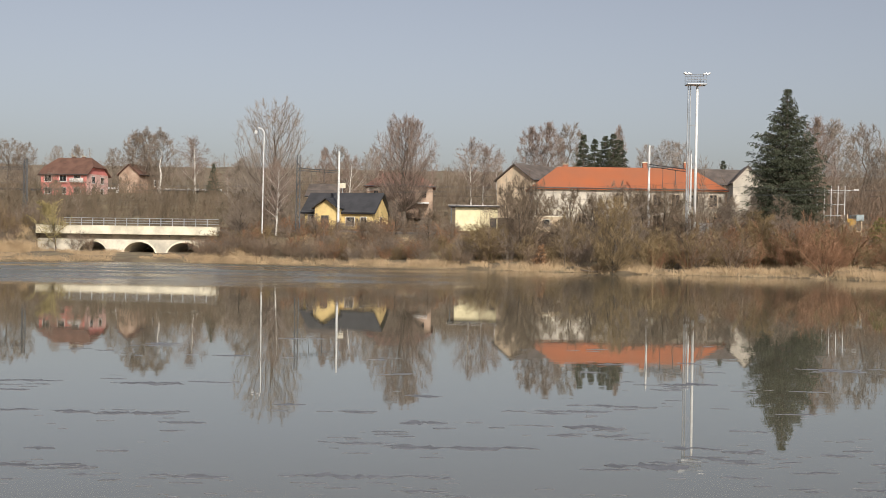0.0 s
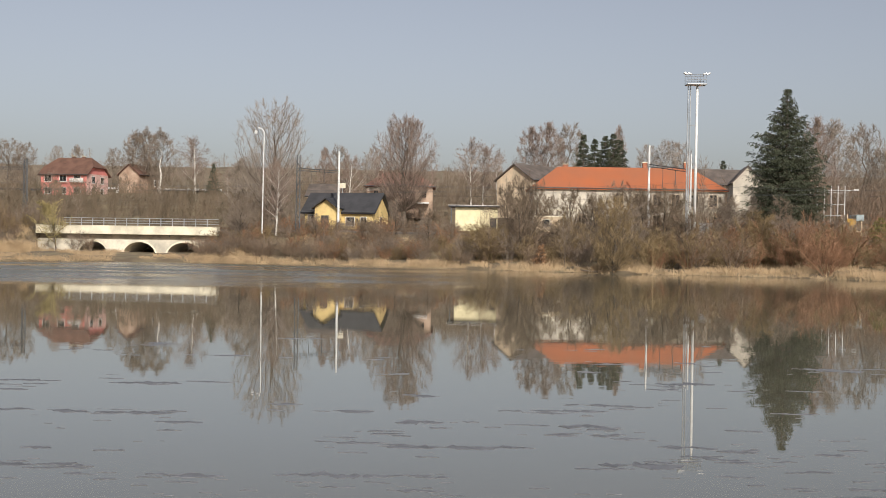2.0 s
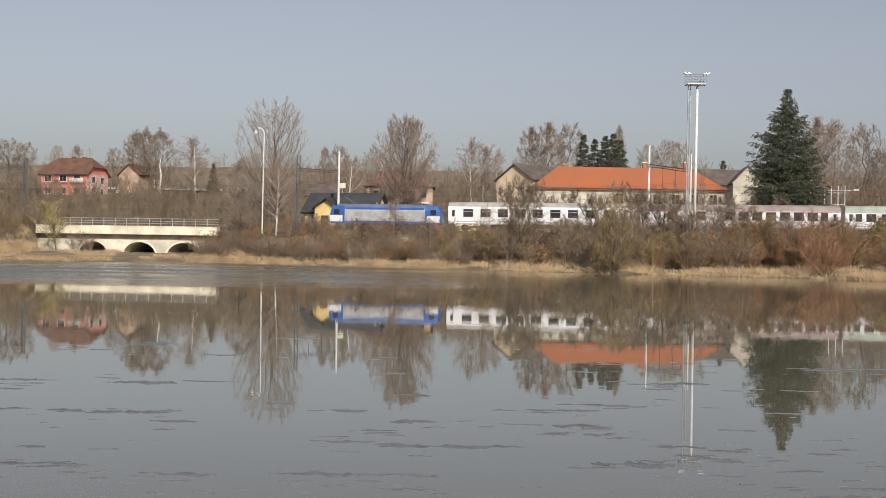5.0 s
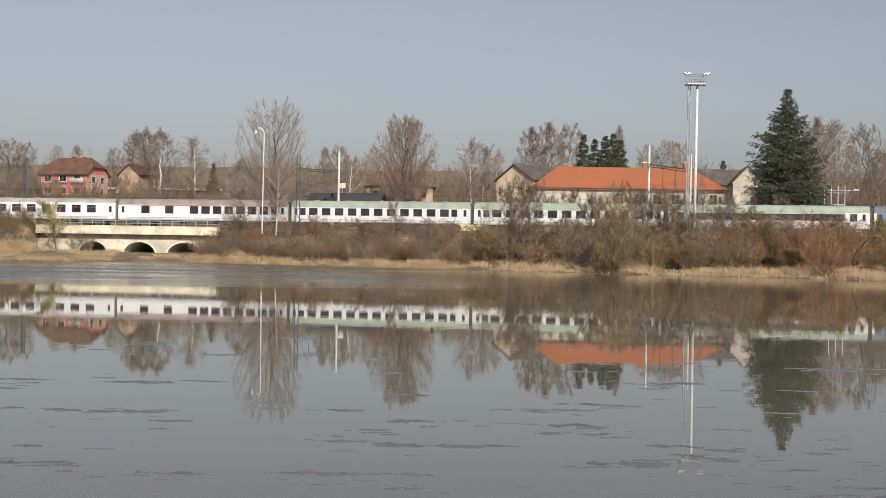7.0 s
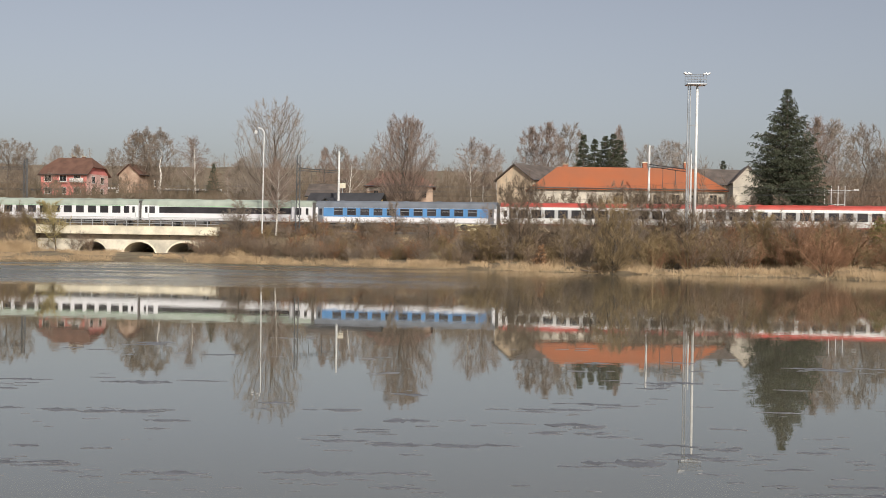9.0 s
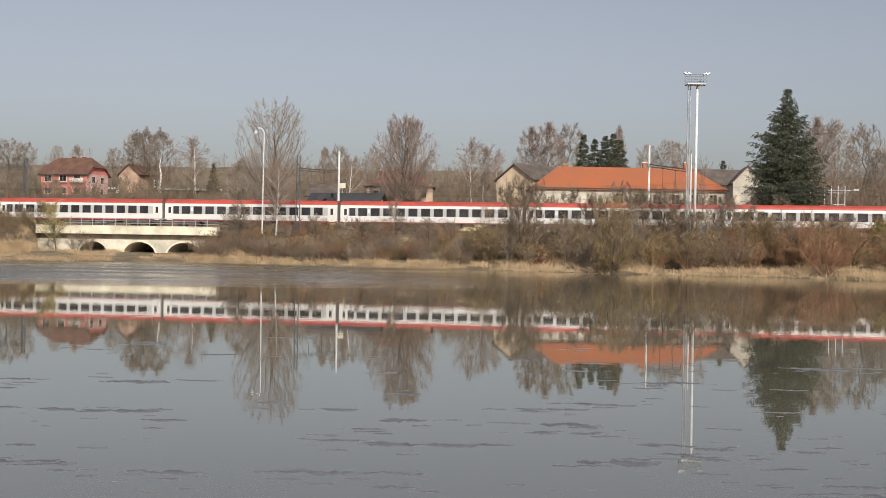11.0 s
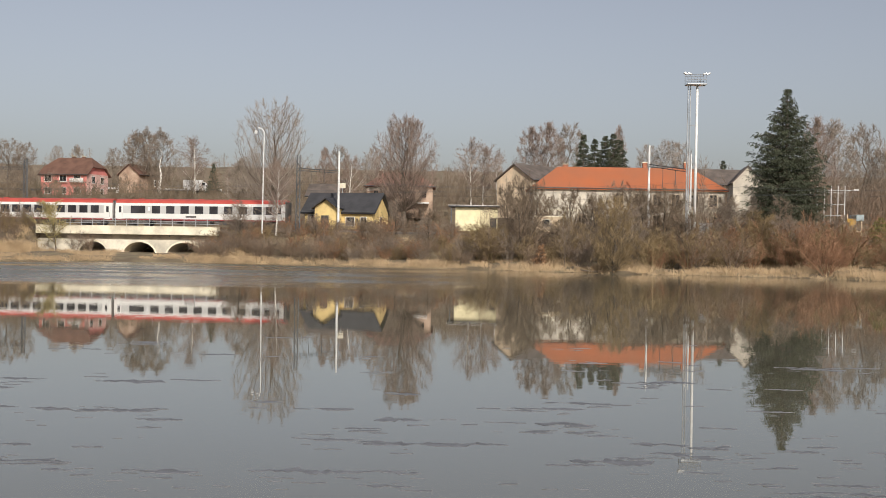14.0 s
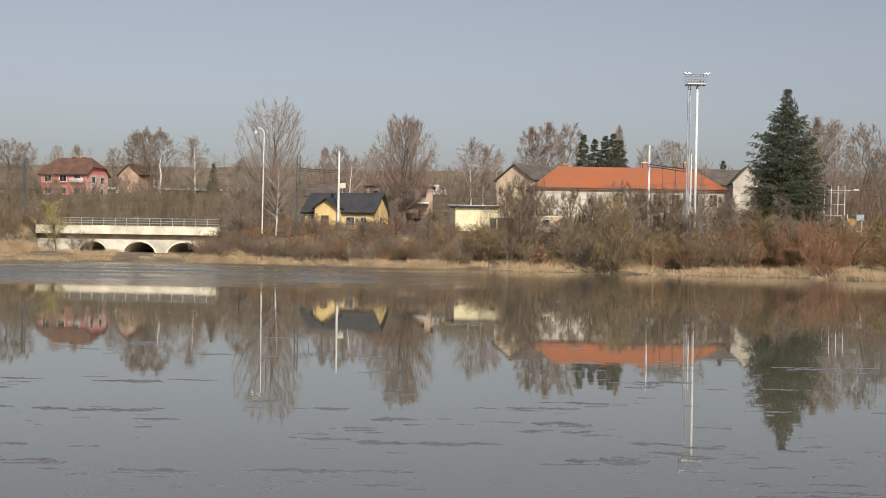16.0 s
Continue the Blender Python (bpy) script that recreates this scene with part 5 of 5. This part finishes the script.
def plant_trees():
    rng = np.random.default_rng(77)
    G = "trees behind the railway"
    plant("spruce", FORM_SPRUCE, 48.5, 172.6, 26.1 - 5.0, 1.0, 0, "tall dark green spruce with drooping branches", "spruce", "", 5.0)
    plant("tree", FORM_BROAD, -26.1, 185.8, 24.2 - 4.4, 1.0, 40, "tall bare grey-brown tree with spreading limbs", "tree", "", 4.6)
    plant("tree", FORM_OVAL, -6.5, 199.0, 23.3 - 5.6, 1.0, 0, "large bare tree with dense reddish-brown oval crown", "tree", "", 6.0)
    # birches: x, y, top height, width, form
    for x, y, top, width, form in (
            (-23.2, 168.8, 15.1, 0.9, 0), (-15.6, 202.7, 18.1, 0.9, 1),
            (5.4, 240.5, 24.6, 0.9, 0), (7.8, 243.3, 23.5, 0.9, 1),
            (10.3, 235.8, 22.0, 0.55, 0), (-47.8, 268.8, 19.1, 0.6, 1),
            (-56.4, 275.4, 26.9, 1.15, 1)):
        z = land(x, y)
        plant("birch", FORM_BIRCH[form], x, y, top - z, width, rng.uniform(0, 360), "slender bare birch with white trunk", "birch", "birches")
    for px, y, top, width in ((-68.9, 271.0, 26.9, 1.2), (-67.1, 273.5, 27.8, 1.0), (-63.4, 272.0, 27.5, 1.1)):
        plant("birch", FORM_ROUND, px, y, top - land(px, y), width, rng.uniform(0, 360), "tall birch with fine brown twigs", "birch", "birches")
    for x, y, top, width, form in ((14.3, 143.3, 6.4, 0.8, 0), (33.6, 158.4, 15.5, 0.45, 0), (5.6, 150.9, 8.6, 0.7, 1)):
        plant("young_tree", FORM_YOUNG[form], x, y, top - land(x, y), width, rng.uniform(0, 360), "slim pale young tree on the bank", "tree", "young trees on the bank")
    plant("willow", FORM_BUSHY, 19.0, 135.2, 8.7, 0.95, 30, "dense olive-brown willow bush leaning over the water", "willow", "", 0.1)
    plant("evergreen_bush", FORM_THUJA, 54.6, 152.0, 7.3 - land(54.6, 152.0), 0.9, 0, "dense yellow-green evergreen bush on the bank", "bush", "")
    x, y = 11.6, 144.3
    plant("sapling", FORM_SAPLING, x, y, 2.9, 1.1, 0, "small sapling with withered rust-brown leaves near the reeds", "sapling", "")
    # small conifers
    for x, y, top in ((-50.9, 268.8, 19.9), (25.8, 226.3, 23.9), (27.9, 226.3, 23.1), (30.1, 228.2, 23.9), (31.1, 224.4, 24.0), (33.0, 228.2, 23.1), (54.0, 235.8, 20.1)):
        z = land(x, y)
        plant("fir", FORM_FIR, x, y, top - z, 1.0, rng.uniform(0, 360), "dark green fir among bare trees", "fir", "firs")
    # single trees behind the houses: x, y, top height, width
    for x, y, top, w in (
            (-88.5, 247.1, 22.7, 1.2), (-87.0, 252.7, 22.5, 1.1), (-96.1, 301.8, 25.5, 0.9), (-91.2, 301.8, 26.0, 0.9),
            (-84.7, 311.2, 25.9, 0.9), (-35.9, 216.9, 17.8, 1.3), (-23.1, 235.8, 21.1, 0.9), (-20.8, 240.5, 21.9, 0.9),
            (-13.3, 226.3, 20.5, 0.9), (17.6, 247.1, 26.7, 1.15), (20.8, 243.3, 27.3, 1.15), (25.7, 249.9, 27.8, 1.0), (35.4, 247.1, 27.2, 0.6),
            (41.6, 249.9, 23.9, 1.0), (45.2, 247.1, 24.6, 1.0), (49.1, 252.7, 24.7, 1.0), (65.7, 215.0, 26.1, 1.0), (70.2, 218.8, 26.5, 1.0),
            (77.0, 224.4, 26.0, 1.0), (81.5, 226.3, 22.0, 1.2), (85.5, 226.3, 24.4, 1.2)):
        z = land(x, y)
        plant("tree", FORM_FAR[int(rng.integers(0, 4))], x, y, top - z, w, rng.uniform(0, 360), "bare grey-brown tree on the slope", "tree", G)
    for i in range(12):
        x, y = -100 + i * 6.1 + rng.uniform(-2, 2), rng.uniform(206, 236)
        plant("young_tree", FORM_YOUNG[i % 2], x, y, rng.uniform(5.5, 8.0), 0.8, rng.uniform(0, 360), "young bare tree on the slope below the road", "tree", "young trees on the slope")
    # willows and thorn trees on the embankment before the station
    for x, y, top, w, k in (
            (8.7, 156.5, 10.5, 0.35, 0), (10.8, 154.7, 10.5, 0.7, 0), (19.3, 156.5, 11.1, 1.2, 0),
            (24.2, 150.9, 11.4, 1.1, 0), (27.2, 149.0, 10.8, 1.2, 0), (32.5, 149.0, 9.9, 1.2, 1), (46.7, 149.0, 8.6, 1.3, 0), (-6.5, 166.0, 9.6, 0.7, 1), (22.0, 143.3, 8.8, 1.1, 1), (27.6, 141.4, 8.7, 1.2, 0), (34.5, 147.1, 9.5, 1.2, 1), (36.6, 143.3, 8.3, 1.3, 2), (40.4, 141.4, 7.6, 1.4, 1), (48.3, 143.3, 7.8, 1.3, 1), (9.5, 150.9, 10.9, 0.8, 0), (9.4, 176.6, 13.4, 0.75, 0), (11.2, 176.3, 14.6, 0.75, 0), (13.2, 175.6, 13.8, 0.7, 0), (15.2, 177.6, 11.6, 0.8, 0), (18.6, 176.3, 12.6, 0.9, 0), (21.6, 177.0, 12.0, 0.9, 0), (24.4, 176.3, 13.2, 0.9, 1), (27.4, 176.3, 12.6, 0.9, 0), (29.0, 178.0, 13.0, 0.8, 0), (31.7, 175.4, 13.2, 0.9, 0), (34.6, 176.4, 12.4, 0.9, 0), (37.8, 175.4, 12.6, 0.9, 1), (40.6, 174.4, 11.6, 0.9, 0), (43.6, 172.6, 11.2, 1.0, 1), (45.2, 176.0, 12.8, 0.8, 0), (46.8, 168.8, 11.0, 1.0, 1), (-28.0, 167.9, 9.3, 1.0, 1), (-17.3, 166.0, 7.3, 1, 1), (-10.9, 162.2, 7.1, 1.1, 0), (-1.9, 162.2, 7.0, 1.1, 1)):
        z = land(x, y)
        plant("willow", FORM_WILLOW[k], x, y, top - z, w, rng.uniform(0, 360), "bare dark willow on the embankment", "willow", "willows on the embankment")


plant_trees()


# ---- far woods and thickets behind, as one mass each ----
def thicket(name, seed, count, x0, x1, y0, y1, h0, h1, mat, label, keep=None):
    rng = random.Random(seed)
    spec = [(2, 9, 35, 0.55, 0.1, 0.0), (2, 0, 0, 0, 0.15, 0.02)]
    segs, tips = [], []
    for _ in range(count):
        x, y = rng.uniform(x0, x1), rng.uniform(y0, y1)
        if keep and not keep(x, y):
            continue
        out = [[] for _ in spec]
        h = rng.uniform(h0, h1)
        grow(rng, out, (x, y, land(x, y) - 0.1), (rng.gauss(0, 0.1), rng.gauss(0, 0.1), 1), h, 0.006 * h + 0.025, 0, spec, 0.1)
        segs += out[0]
        tips += out[1]
    v, f = merged(tubes(segs), spikes([(p, q, 0.02, 0.0) for p, q, _, _ in tips]), sprays(np.random.default_rng(seed), tips, 9, 0.35, 1.1, 0.45, 0.1, 0.032))
    return tagged(finish(name, v, f, mat), label, "thicket", kind="stuff")


thicket("thicket", 5, 620, -110, -30, 203, 243, 2.0, 5.0, TWIG_MOSS, "dark brown bare thicket below the road")
thicket("thicket", 6, 420, -110, 20, 292, 330, 3.0, 6.5, TWIG_GREY, "grey-brown hedge of bare shrubs along the road")
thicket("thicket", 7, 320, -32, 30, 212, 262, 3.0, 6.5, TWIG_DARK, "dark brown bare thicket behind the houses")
thicket("thicket", 8, 500, 40, 115, 194, 245, 4.0, 9.0, TWIG_RUSSET, "reddish-brown bare wood behind the spruce")
thicket("thicket", 9, 110, -34, -8, 184, 206, 2.0, 5.0, TWIG_GREY, "bare shrubs round the yellow house", lambda x, y: not (-22 < x < -8))
thicket("far_wood", 10, 260, -200, 150, 430, 520, 3.0, 7.0, TWIG_GREY, "far bare wood on the skyline", lambda x, y: noise.noise((x * 0.02, 0, 1)) > 0.05)


# ---- shrubs on the embankment ----
def shrub_mesh(seed, mat, stems=9, spread=0.6, fine=13):
    rng = random.Random(seed)
    spec = [(3, 7, 38, 0.5, 0.12, 0.04), (2, 0, 0, 0, 0.15, 0.03)]
    segs, tips = [], []
    for k in range(stems):
        out = [[] for _ in spec]
        a = 2 * math.pi * (k + rng.random()) / stems
        s = spread * rng.uniform(0.2, 1.2)
        grow(rng, out, (math.cos(a) * 0.2, math.sin(a) * 0.2, 0), (math.cos(a) * s, math.sin(a) * s, 1), rng.uniform(1.9, 3.0), 0.035, 0, spec, 0.12)
        segs += [(p, q, max(a0, 0.017), max(b0, 0.012)) for p, q, a0, b0 in out[0]]
        tips += out[1]
    v, f = merged(tubes(segs), spikes([(p, q, 0.014, 0.0) for p, q, _, _ in tips]), sprays(np.random.default_rng(seed), tips, fine, 0.18, 0.6, 0.5, 0.1, 0.018))
    me = bpy.data.meshes.new("shrub")
    me.from_pydata(v, [], f)
    me.materials.append(mat)
    me.update()
    return me


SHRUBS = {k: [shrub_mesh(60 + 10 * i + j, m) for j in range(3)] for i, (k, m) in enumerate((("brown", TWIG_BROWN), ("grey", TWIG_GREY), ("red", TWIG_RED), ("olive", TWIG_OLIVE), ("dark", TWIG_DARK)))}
SHRUB_LABEL = {"brown": "bare brown shrub on the embankment", "grey": "bare grey-brown shrub on the embankment", "red": "bare reddish-brown shrub on the bank", "olive": "bare olive-brown shrub on the bank", "dark": "dark bare shrub on the embankment"}


def shrub(kind, k, x, y, height, width, turn):
    ob = new("shrub", SHRUBS[kind][k % 3])
    ob.matrix_basis = pose(x, y, land(x, y) - 0.1, 0, 0, turn)
    ob.scale = (width * height / 3.0, width * height / 3.0, height / 3.0)
    return tagged(ob, SHRUB_LABEL[kind], "shrub", "shrubs on the embankment")


def plant_shrubs():
    rng = np.random.default_rng(9)
    n = 0
    tries = 0
    while n < 285 and tries < 6000:
        tries += 1
        x = rng.uniform(-74, 58)
        ty = float(np.interp(x, TRACK_X, TRACK_Y))
        y = rng.uniform(shore_y(x) + 1.4, ty - 4.0)
        p = before_track(x, y)
        bridge = -60.5 < x < -31.0
        if bridge and y > shore_y(x) + 1.5 and not (x > -33.5):
            continue
        # middle stretch: low, so that the rails stay in sight; further on: taller
        if x < -59:
            h, kinds = rng.uniform(1.4, 2.8), ("brown", "grey", "olive")
        elif x < 3:
            h, kinds = rng.uniform(1.6, 3.4), ("brown", "brown", "grey", "olive", "red")
        elif x < 24:
            h, kinds = rng.uniform(2.4, 5.0), ("brown", "grey", "olive", "dark", "olive")
        else:
            h, kinds = rng.uniform(2.6, 5.6), ("red", "brown", "red", "olive", "red")
        z = land(x, y)
        limit = 5.4 + 0.6 * math.sin(x * 1.3) if x < 9.5 else (6.9 if x < 24 else 7.4) + 0.8 * math.sin(x * 0.6)
        h = min(h, limit - z)
        if h < 0.9:
            continue
        shrub(kinds[int(rng.integers(0, len(kinds)))], int(rng.integers(0, 3)), x, y, h, rng.uniform(1.0, 1.5), rng.uniform(0, 360))
        n += 1
    for _ in range(26):
        x = rng.uniform(-78, -60.5)
        y = rng.uniform(shore_y(x) + 6, float(np.interp(x, TRACK_X, TRACK_Y)) - 5)
        shrub(("brown", "dark", "grey")[int(rng.integers(0, 3))], int(rng.integers(0, 3)), x, y, rng.uniform(2.0, 4.0), rng.uniform(1.0, 1.4), rng.uniform(0, 360))
    for x, y, h in ((-62.2, 181.0, 3.6), (-60.8, 180.2, 3.2), (-59.6, 179.4, 2.6), (-63.8, 182.0, 3.8), (-61.0, 178.0, 2.4), (-58.6, 178.6, 2.2), (-31.2, 171.4, 3.6), (-30.4, 170.6, 3.4), (-32.0, 170.4, 2.6), (-29.6, 172.0, 3.2)):
        shrub(("brown", "grey", "olive")[int(x) % 3], int(y) % 3, x, y, h, 1.25, x * 40)
    for x, y, h in ((-65.5, 178.5, 3.6), (-64.0, 176.5, 3.4), (-62.6, 175.2, 2.8), (-66.5, 175.5, 3.2), (-61.8, 178.8, 3.0), (-52.8, 174.5, 2.9), (-51.0, 175.5, 3.1), (-18.6, 181.3, 2.4), (-15.0, 180.2, 1.9), (-11.2, 179.2, 2.5), (-8.4, 178.6, 2.8)):
        shrub(("brown", "grey", "olive")[int(x * 3) % 3], int(y) % 3, x, y, h, 1.0, x * 40)
    for i in range(20):
        x = -30.0 + i * 1.65 + rng.uniform(-0.5, 0.5)
        y = float(np.interp(x, TRACK_X, TRACK_Y)) - rng.uniform(4.7, 6.0)
        shrub(("brown", "grey", "red")[i % 3], i, x, y, rng.uniform(1.6, 2.6), 1.2, i * 47)
    for i in range(13):
        x = -22.0 + i * 1.25 + rng.uniform(-0.4, 0.4)
        shrub(("grey", "brown", "olive")[i % 3], i, x, 179.9 + 0.6 * math.sin(i * 2.1) - 0.19 * (x + 15), rng.uniform(1.5, 2.7), 1.2, i * 53)
    for i, (x, y) in enumerate(((-61.5, 174.6), (-60.2, 175.2), (-62.8, 175.6), (-64.0, 174.0), (-28.4, 165.2), (-27.6, 166.4), (-29.2, 166.6), (-28.8, 168.0), (-26.6, 164.6), (-30.2, 167.0))):
        shrub(("brown", "grey", "brown")[i % 3], i, x, y, 1.7 + 0.4 * (i % 3), 1.35, i * 71)
    for i in range(9):
        x = -13.0 + i * 1.6
        shrub(("grey", "dark", "brown")[i % 3], i, x, 211.0 + 1.5 * math.sin(i * 1.7), rng.uniform(2.2, 3.6), 1.1, i * 61)
    # tall russet shrubs on the flank below the spruce
    for i in range(8):
        x = 36.0 + i * 1.6
        y = 149.0 + 2.0 * math.sin(i * 1.9)
        shrub(("red", "brown")[i % 2], i, x, y, 6.9 + 0.5 * math.sin(i * 2.3) - land(x, y), 0.95, i * 47)
    # a budding willow before the bridge
    x, y = -55.7, 175.4
    plant("budding_willow", FORM_BUDDING, x, y, 8.9 - land(x, y), 0.95, 20, "young willow with yellow-green buds before the bridge", "willow", "")


plant_shrubs()


# ---- thin mats drifting on the pond ----
MATS = []


def float_mat(rng, x, y, length, depth):
    """A ragged thin sheet: long across the wind, torn at its edges."""
    n = max(10, min(44, int(length * 26)))
    ph = rng.uniform(0, 100)
    v, f = [], []
    for i in range(n + 1):
        c = -1 + 2 * i / n
        lx = c * length / 2
        full = math.sqrt(max(0.002, 1 - c * c))
        bend = 0.9 * noise.noise((lx * 1.5, ph, 1)) + 0.25 * noise.noise((lx * 7, ph, 3))
        up = full * max(0.05, 0.5 + 0.9 * noise.noise((lx * 3 + ph, 0, 0)) + 0.8 * noise.noise((lx * 11 + ph, 0, 4)))
        low = full * max(0.05, 0.5 + 0.9 * noise.noise((lx * 3 + ph, 5, 0)) + 0.8 * noise.noise((lx * 11 + ph, 5, 4)))
        a, b = depth * (bend - low), depth * (bend + up)
        rim = min(0.012, (b - a) * 0.3)
        v += [(lx, a, -0.004), (lx, a + rim, 0.004), (lx, b - rim, 0.004), (lx, b, -0.004)]
        if i:
            k = 4 * i
            f += [(k - 4 + j, k + j, k + j + 1, k - 3 + j) for j in range(3)]
    ob = finish("floating_mat", v, f, ICE)
    tagged(ob, "thin grey-brown mat drifting on the pond", "floating mat", "mats drifting on the pond")
    MATS.append((ob, x, y))


def build_mats():
    rng = np.random.default_rng(15)
    for x, y, length, depth in ((0.35, 19.5, 2.5, 0.26), (-1.35, 19.8, 1.3, 0.16), (-0.55, 19.4, 0.8, 0.18), (-1.3, 17.0, 1.9, 0.22), (-9.7, 27.6, 2.3, 0.25), (-6.6, 27.5, 1.7, 0.3), (-5.2, 27.8, 1.2, 0.2),
                                (-7.0, 22.9, 0.8, 0.2), (-8.0, 23.0, 0.8, 0.25), (-4.6, 21.7, 0.9, 0.2), (2.6, 23.9, 1.6, 0.26), (3.3, 24.8, 1.5, 0.2), (-1.6, 23.4, 0.8, 0.2), (-0.3, 22.1, 0.9, 0.35),
                                (2.5, 17.8, 0.9, 0.14), (3.4, 18.4, 0.5, 0.12), (4.1, 18.9, 0.6, 0.2), (4.3, 17.3, 0.6, 0.1), (-6.2, 18.7, 0.5, 0.2), (-5.6, 17.2, 0.5, 0.12), (-4.9, 16.8, 0.5, 0.14)):
        float_mat(rng, x, y, length, depth)
    for i in range(150):
        y = 7109.0 / (rng.uniform(175, 455))
        x = rng.uniform(-0.42, 0.42) * y
        if 0.05 < x / y < 0.12 and y < 20:
            continue
        for _ in range(int(rng.integers(1, 5))):
            if len(MATS) >= 298:
                return
            length = min(rng.lognormal(-1.2, 0.7), 1.5) * (0.3 + y / 32)
            float_mat(rng, x + rng.normal(0, 0.45), y + rng.normal(0, 0.35), length, length * rng.uniform(0.13, 0.3))


build_mats()


# ---- what moves: train, van, drifting mats ----
def train_place(behind, t):
    """The pose of a vehicle whose middle is so far behind the first coach's head, at t seconds; the train runs towards -x."""
    x, y, h = track(-44.67 - 37.78 * (t - 8.0) + behind)
    return pose(x, y, RAIL_TOP, 0, 0, h)


def van_place(t):
    x = float(np.interp(t, [0, 12.5, 14.5, 16.0], [-430, -96.5, -46.0, -2.1]))
    return pose(x, 288.0, land(x, 288.0) + 0.12)


def motions():
    for vehicle, behind in TRAIN:
        walk(vehicle, [(t * 0.5, train_place(behind, t * 0.5)) for t in range(33)])
    walk(VAN, [(t, van_place(t)) for t in range(17)])
    for i, (mat, x, y) in enumerate(MATS):
        z = i * 0.00001
        walk(mat, [(0.0, pose(x, y, z)), (8.0, pose(x - 0.28, y + 0.19, z)), (16.0, pose(x - 0.54, y + 0.36, z))])


motions()
